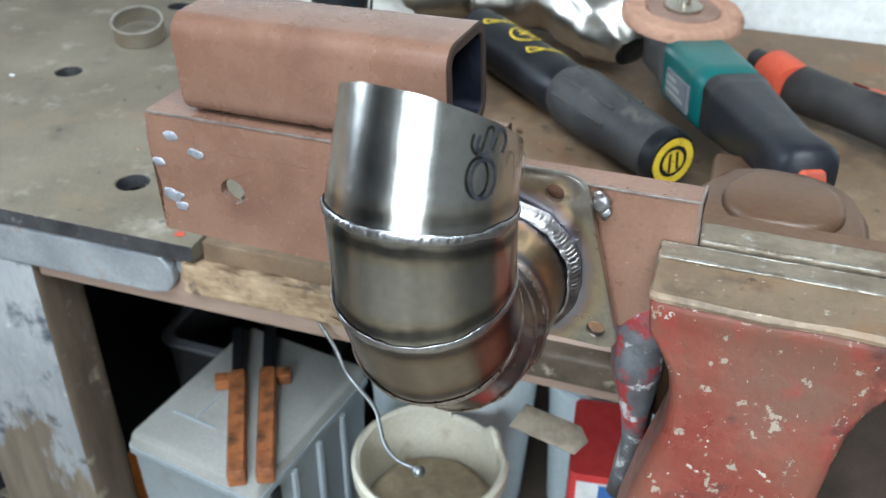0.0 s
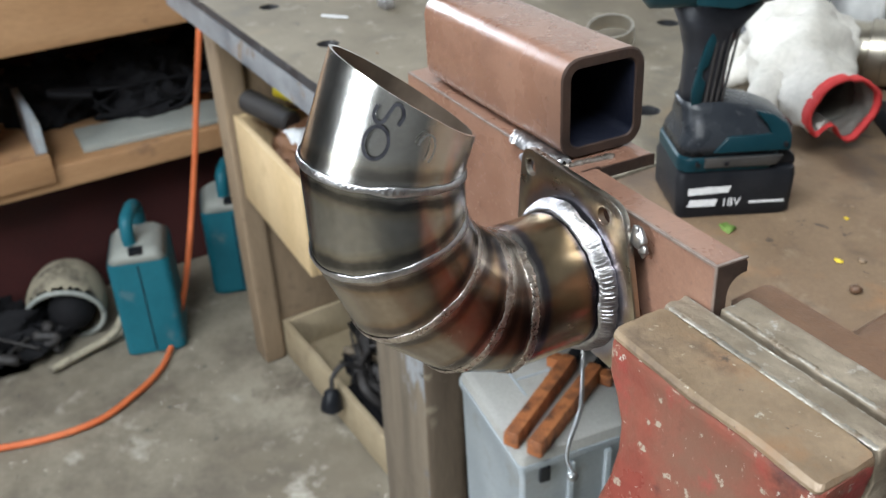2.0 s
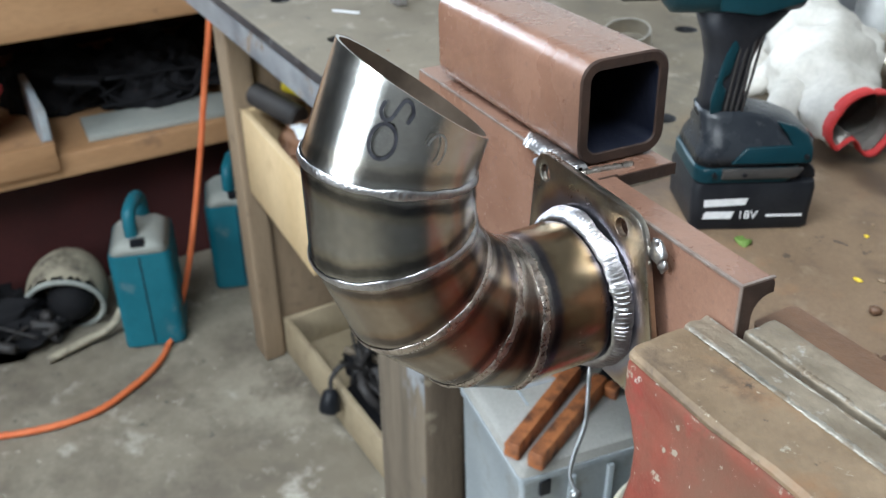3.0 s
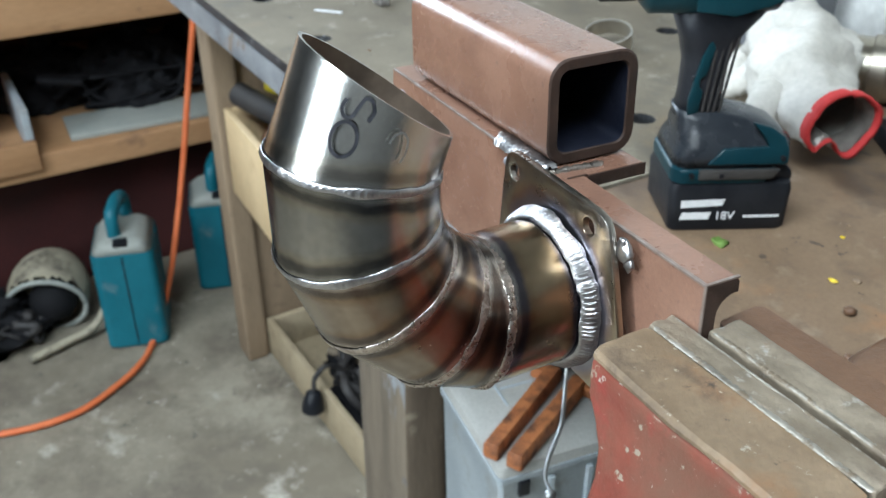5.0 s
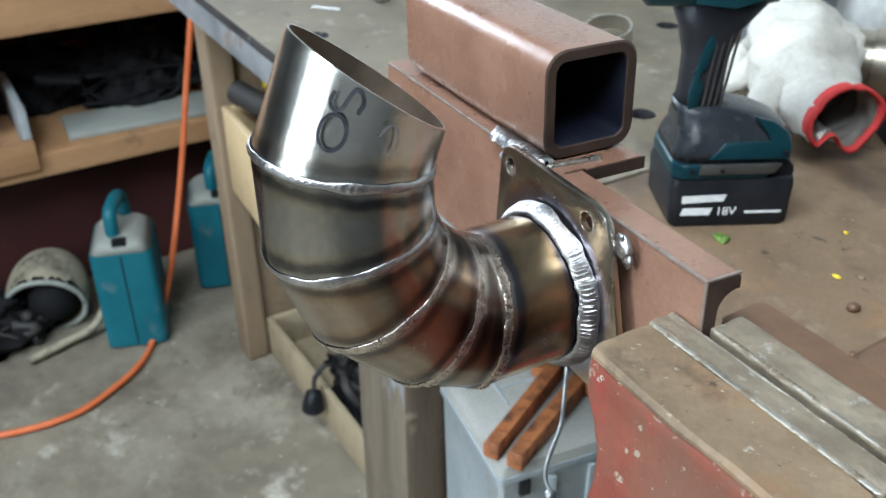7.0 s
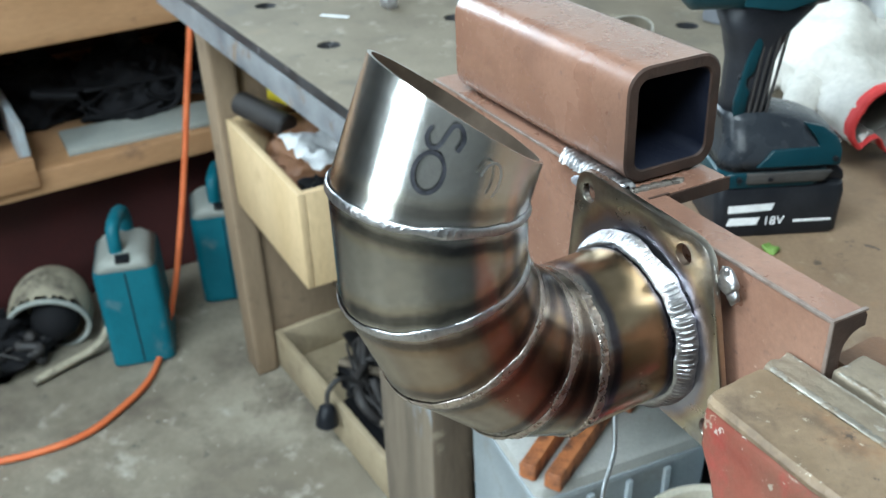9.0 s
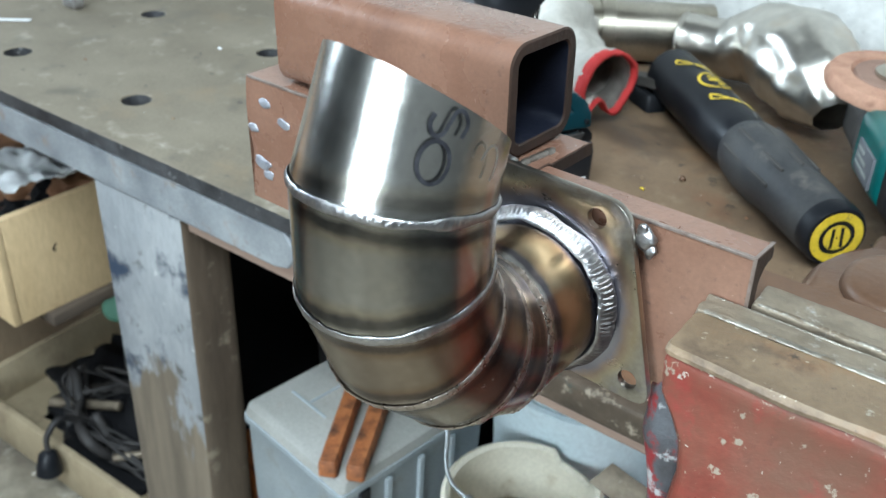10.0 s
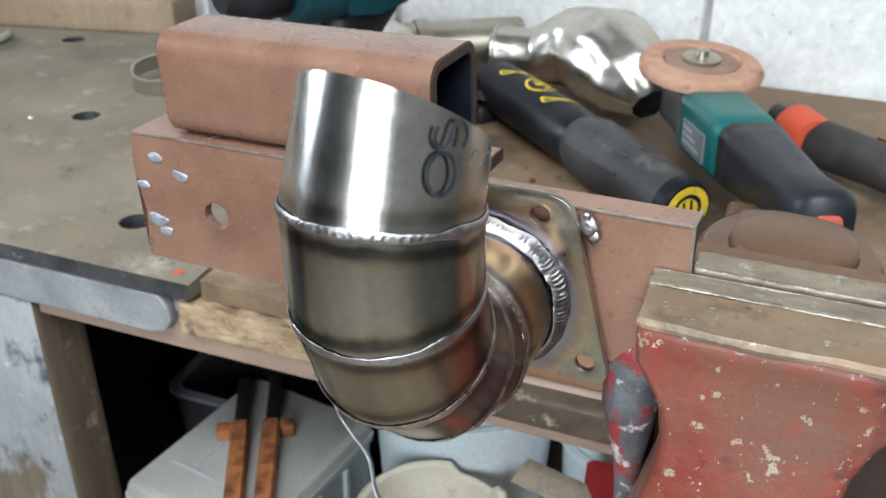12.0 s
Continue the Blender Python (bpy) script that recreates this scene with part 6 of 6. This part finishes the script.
redthing = thing("red_bag", (-1.62, 0.18, 0.5), "red and clear plastic bag in the drawer", "bag")
bagm = bmesh.new()
bmesh.ops.create_icosphere(bagm, subdivisions=4, radius=1.0)
bagm.transform(Matrix.LocRotScale((-1.63, 0.2, 0.56), None, (0.06, 0.08, 0.07)))
part("bag", rough_up(bagm, 0.03, 18), "red_hem", redthing, "", True)


def tool_case(name, label, place, turn, wide, deep, high):
    ob = thing(name, place, label, "tool case", "teal tool cases")
    m = pose(*place, 0, 0, turn)
    part("shell", shift(loft([(0.0, -deep / 2 + 0.006, deep / 2 - 0.006, -wide / 2 + 0.01, wide / 2 - 0.01, 0.012), (0.006, -deep / 2, deep / 2, -wide / 2, wide / 2, 0.016), (high * 0.82, -deep / 2, deep / 2, -wide / 2, wide / 2, 0.018), (high * 0.86, -deep / 2, deep / 2, -wide / 2 + 0.002, wide / 2 - 0.002, 0.02)], 6), m), "case_teal", ob, "", 40)
    part("top_cap", shift(loft([(high * 0.861, -deep / 2 + 0.001, deep / 2 - 0.001, -wide / 2 + 0.003, wide / 2 - 0.003, 0.018), (high * 0.93, -deep / 2 + 0.012, deep / 2 - 0.012, -wide / 2 + 0.02, wide / 2 - 0.02, 0.02), (high * 0.95, -deep / 2 + 0.024, deep / 2 - 0.024, -wide / 2 + 0.034, wide / 2 - 0.034, 0.015)], 6), m), "case_top", ob, "dusty top", True)
    part("seam", shift(slab(deep / 2 - 0.001, deep / 2 + 0.001, -0.0015, 0.0015, 0.01, high * 0.84, 0.0004), m), "black", ob)
    part("handle", shift(hose([(0.03, -0.012, high * 0.92), (0.03, -0.012, high * 1.04), (0.018, -0.01, high * 1.13), (-0.03, 0.0, high * 1.15), (-0.055, 0.004, high * 1.08), (-0.06, 0.005, high * 0.92)], 0.014, 10), m), "case_teal", ob, "carrying handle", True)
    part("latch", shift(slab(deep / 2 - 0.03, deep / 2 - 0.008, -0.015, 0.015, high * 0.9, high * 0.955, 0.004), m), "black", ob, "", 40)
    return ob


tool_case("teal_tool_case", "dusty teal plastic tool case standing on end", (-1.375, 0.455, FLOOR), -18, 0.125, 0.15, 0.268)
tool_case("teal_tool_case", "dark teal plastic tool case beside the bench leg", (-1.49, 0.70, FLOOR), -18, 0.14, 0.14, 0.255)
helmet = thing("welding_mask", (-1.47, 0.29, FLOOR), "dusty cream welding mask lying on the floor", "welding mask")
hm = bmesh.new()
bmesh.ops.create_uvsphere(hm, u_segments=40, v_segments=24, radius=1.0)
bmesh.ops.delete(hm, geom=[v for v in hm.verts if v.co.x > 0.35], context="VERTS")
hm.transform(pose(-1.5, 0.3, 0.145, 0, 15, -20) @ Matrix.Diagonal((0.11, 0.085, 0.08, 1)))
part("shell", hm, "helmet", helmet, "", True)
part("rim", shift(hose([(0.042, 0.08 * math.cos(a), 0.075 * math.sin(a)) for a in [2 * math.pi * k / 16 for k in range(17)]], 0.006, 8, 3), pose(-1.5, 0.3, 0.145, 0, 15, -20)), "case_top", helmet, "pale rim", True)
hi = bmesh.new()
bmesh.ops.create_uvsphere(hi, u_segments=24, v_segments=16, radius=0.05)
part("headband", shift(hi, Matrix.Translation((-1.475, 0.303, 0.14))), "clutter_and_shade", helmet, "dark padding", True)
part("strap", hose([(-1.40, 0.40, 0.14), (-1.385, 0.36, 0.1), (-1.38, 0.3, 0.085), (-1.36, 0.22, 0.08)], 0.009, 8), "helmet", helmet, "", True)
heap("floor_clutter", "dark cables and rags on the floor before the shelf", "clutter", (-1.5, 0.1, FLOOR + 0.02), (0.1, 0.16, 0.08), "clutter_and_shade", 6.0, 0.5)
tangle("floor_cables", "dark cables on the floor", (-1.46, 0.17, FLOOR + 0.012), (0.08, 0.12, 0.06), 5, 0.007, "rubber", 21)
cable = thing("orange_cable", (-1.33, 0.49, FLOOR), "orange extension cable hanging down and trailing over the floor", "cable")
Z = FLOOR + 0.0075
part("sheath", hose([(-1.52, 0.78, 0.842), (-1.47, 0.735, 0.846), (-1.435, 0.695, 0.8), (-1.42, 0.675, 0.71), (-1.415, 0.645, 0.58), (-1.40, 0.613, 0.45), (-1.385, 0.575, 0.31), (-1.365, 0.535, 0.19), (-1.335, 0.49, 0.1), (-1.29, 0.455, Z), (-1.235, 0.415, Z), (-1.185, 0.35, Z), (-1.145, 0.26, Z), (-1.155, 0.14, Z), (-1.22, -0.02, Z), (-1.35, -0.2, Z)], 0.0064, 12, 8), "cable_orange", cable, "", True)

lead = thing("earth_lead", (-0.8, 0.78, 0.9), "pale cable with a bright clamp lying on the plate", "cable")
part("cable", hose([(-1.0, 0.6, 0.906), (-0.95, 0.69, 0.906), (-0.93, 0.745, 0.906), (-0.88, 0.80, 0.907), (-0.83, 0.845, 0.907), (-0.79, 0.875, 0.907), (-0.74, 0.93, 0.906), (-0.75, 1.0, 0.906)], 0.005, 10), "case_top", lead, "", True)
part("clamp_arm", rod((-0.9, 0.86, 0.975), (-0.765, 0.765, 0.905), 0.005, 0.004, 12, 0.001), "bare_edge", lead, "bright steel clamp arm", 40)
part("clamp_arm", rod((-0.92, 0.83, 0.965), (-0.8, 0.775, 0.906), 0.005, 0.004, 12, 0.001), "bare_edge", lead, "", 40)
part("clamp_jaw", rough_up(cut(slab(-0.772, -0.748, 0.752, 0.768, 0.9003, 0.914, 0.003), 2), 0.001, 90), "bare_edge", lead, "", 40)
part("clamp_spring", lathe([(0.009, 0), (0.01, 0.002), (0.01, 0.02), (0.009, 0.022)], (-0.85, 0.825, 0.945), (0.5, -0.8, 0.2), 16), "bright_pipe", lead, "", 40)
strip = thing("paper_strip", (-0.768, 0.682, 0.9), "small pale paper strip on the plate", "paper strip")
part("strip", shift(slab(-0.02, 0.02, -0.004, 0.004, 0.0004, 0.0012, 0.0002), pose(-0.768, 0.682, 0.9, 0, 0, 40)), "print_white", strip)

# ---- wall blocks, each a piece ----
def wall_blocks():
    course, length, joint = 0.2, 0.4, 0.008
    meshes = []
    for k in range(6):
        bm = slab(-length / 2 + joint / 2, length / 2 - joint / 2, -0.012, 0.0, -course / 2 + joint / 2, course / 2 - joint / 2, 0.003, 1)
        cut(bm, 2)
        rough_up(bm, 0.002, 14, k * 3.3)
        me = bpy.data.meshes.new("block")
        bm.to_mesh(me)
        bm.free()
        me.materials.append(M["block_wall"])
        meshes.append(me)
    r = random.Random(2)
    for row in range(5):
        z = 0.83 + course * row + 0.1
        for col in range(7):
            x = -1.35 + 0.075 + length * col + (length / 2 if row % 2 else 0)
            ob = new("block", meshes[r.randrange(6)])
            ob.parent = wall_n
            ob.location = (x, NORTH + 0.012, z)


wall_blocks()
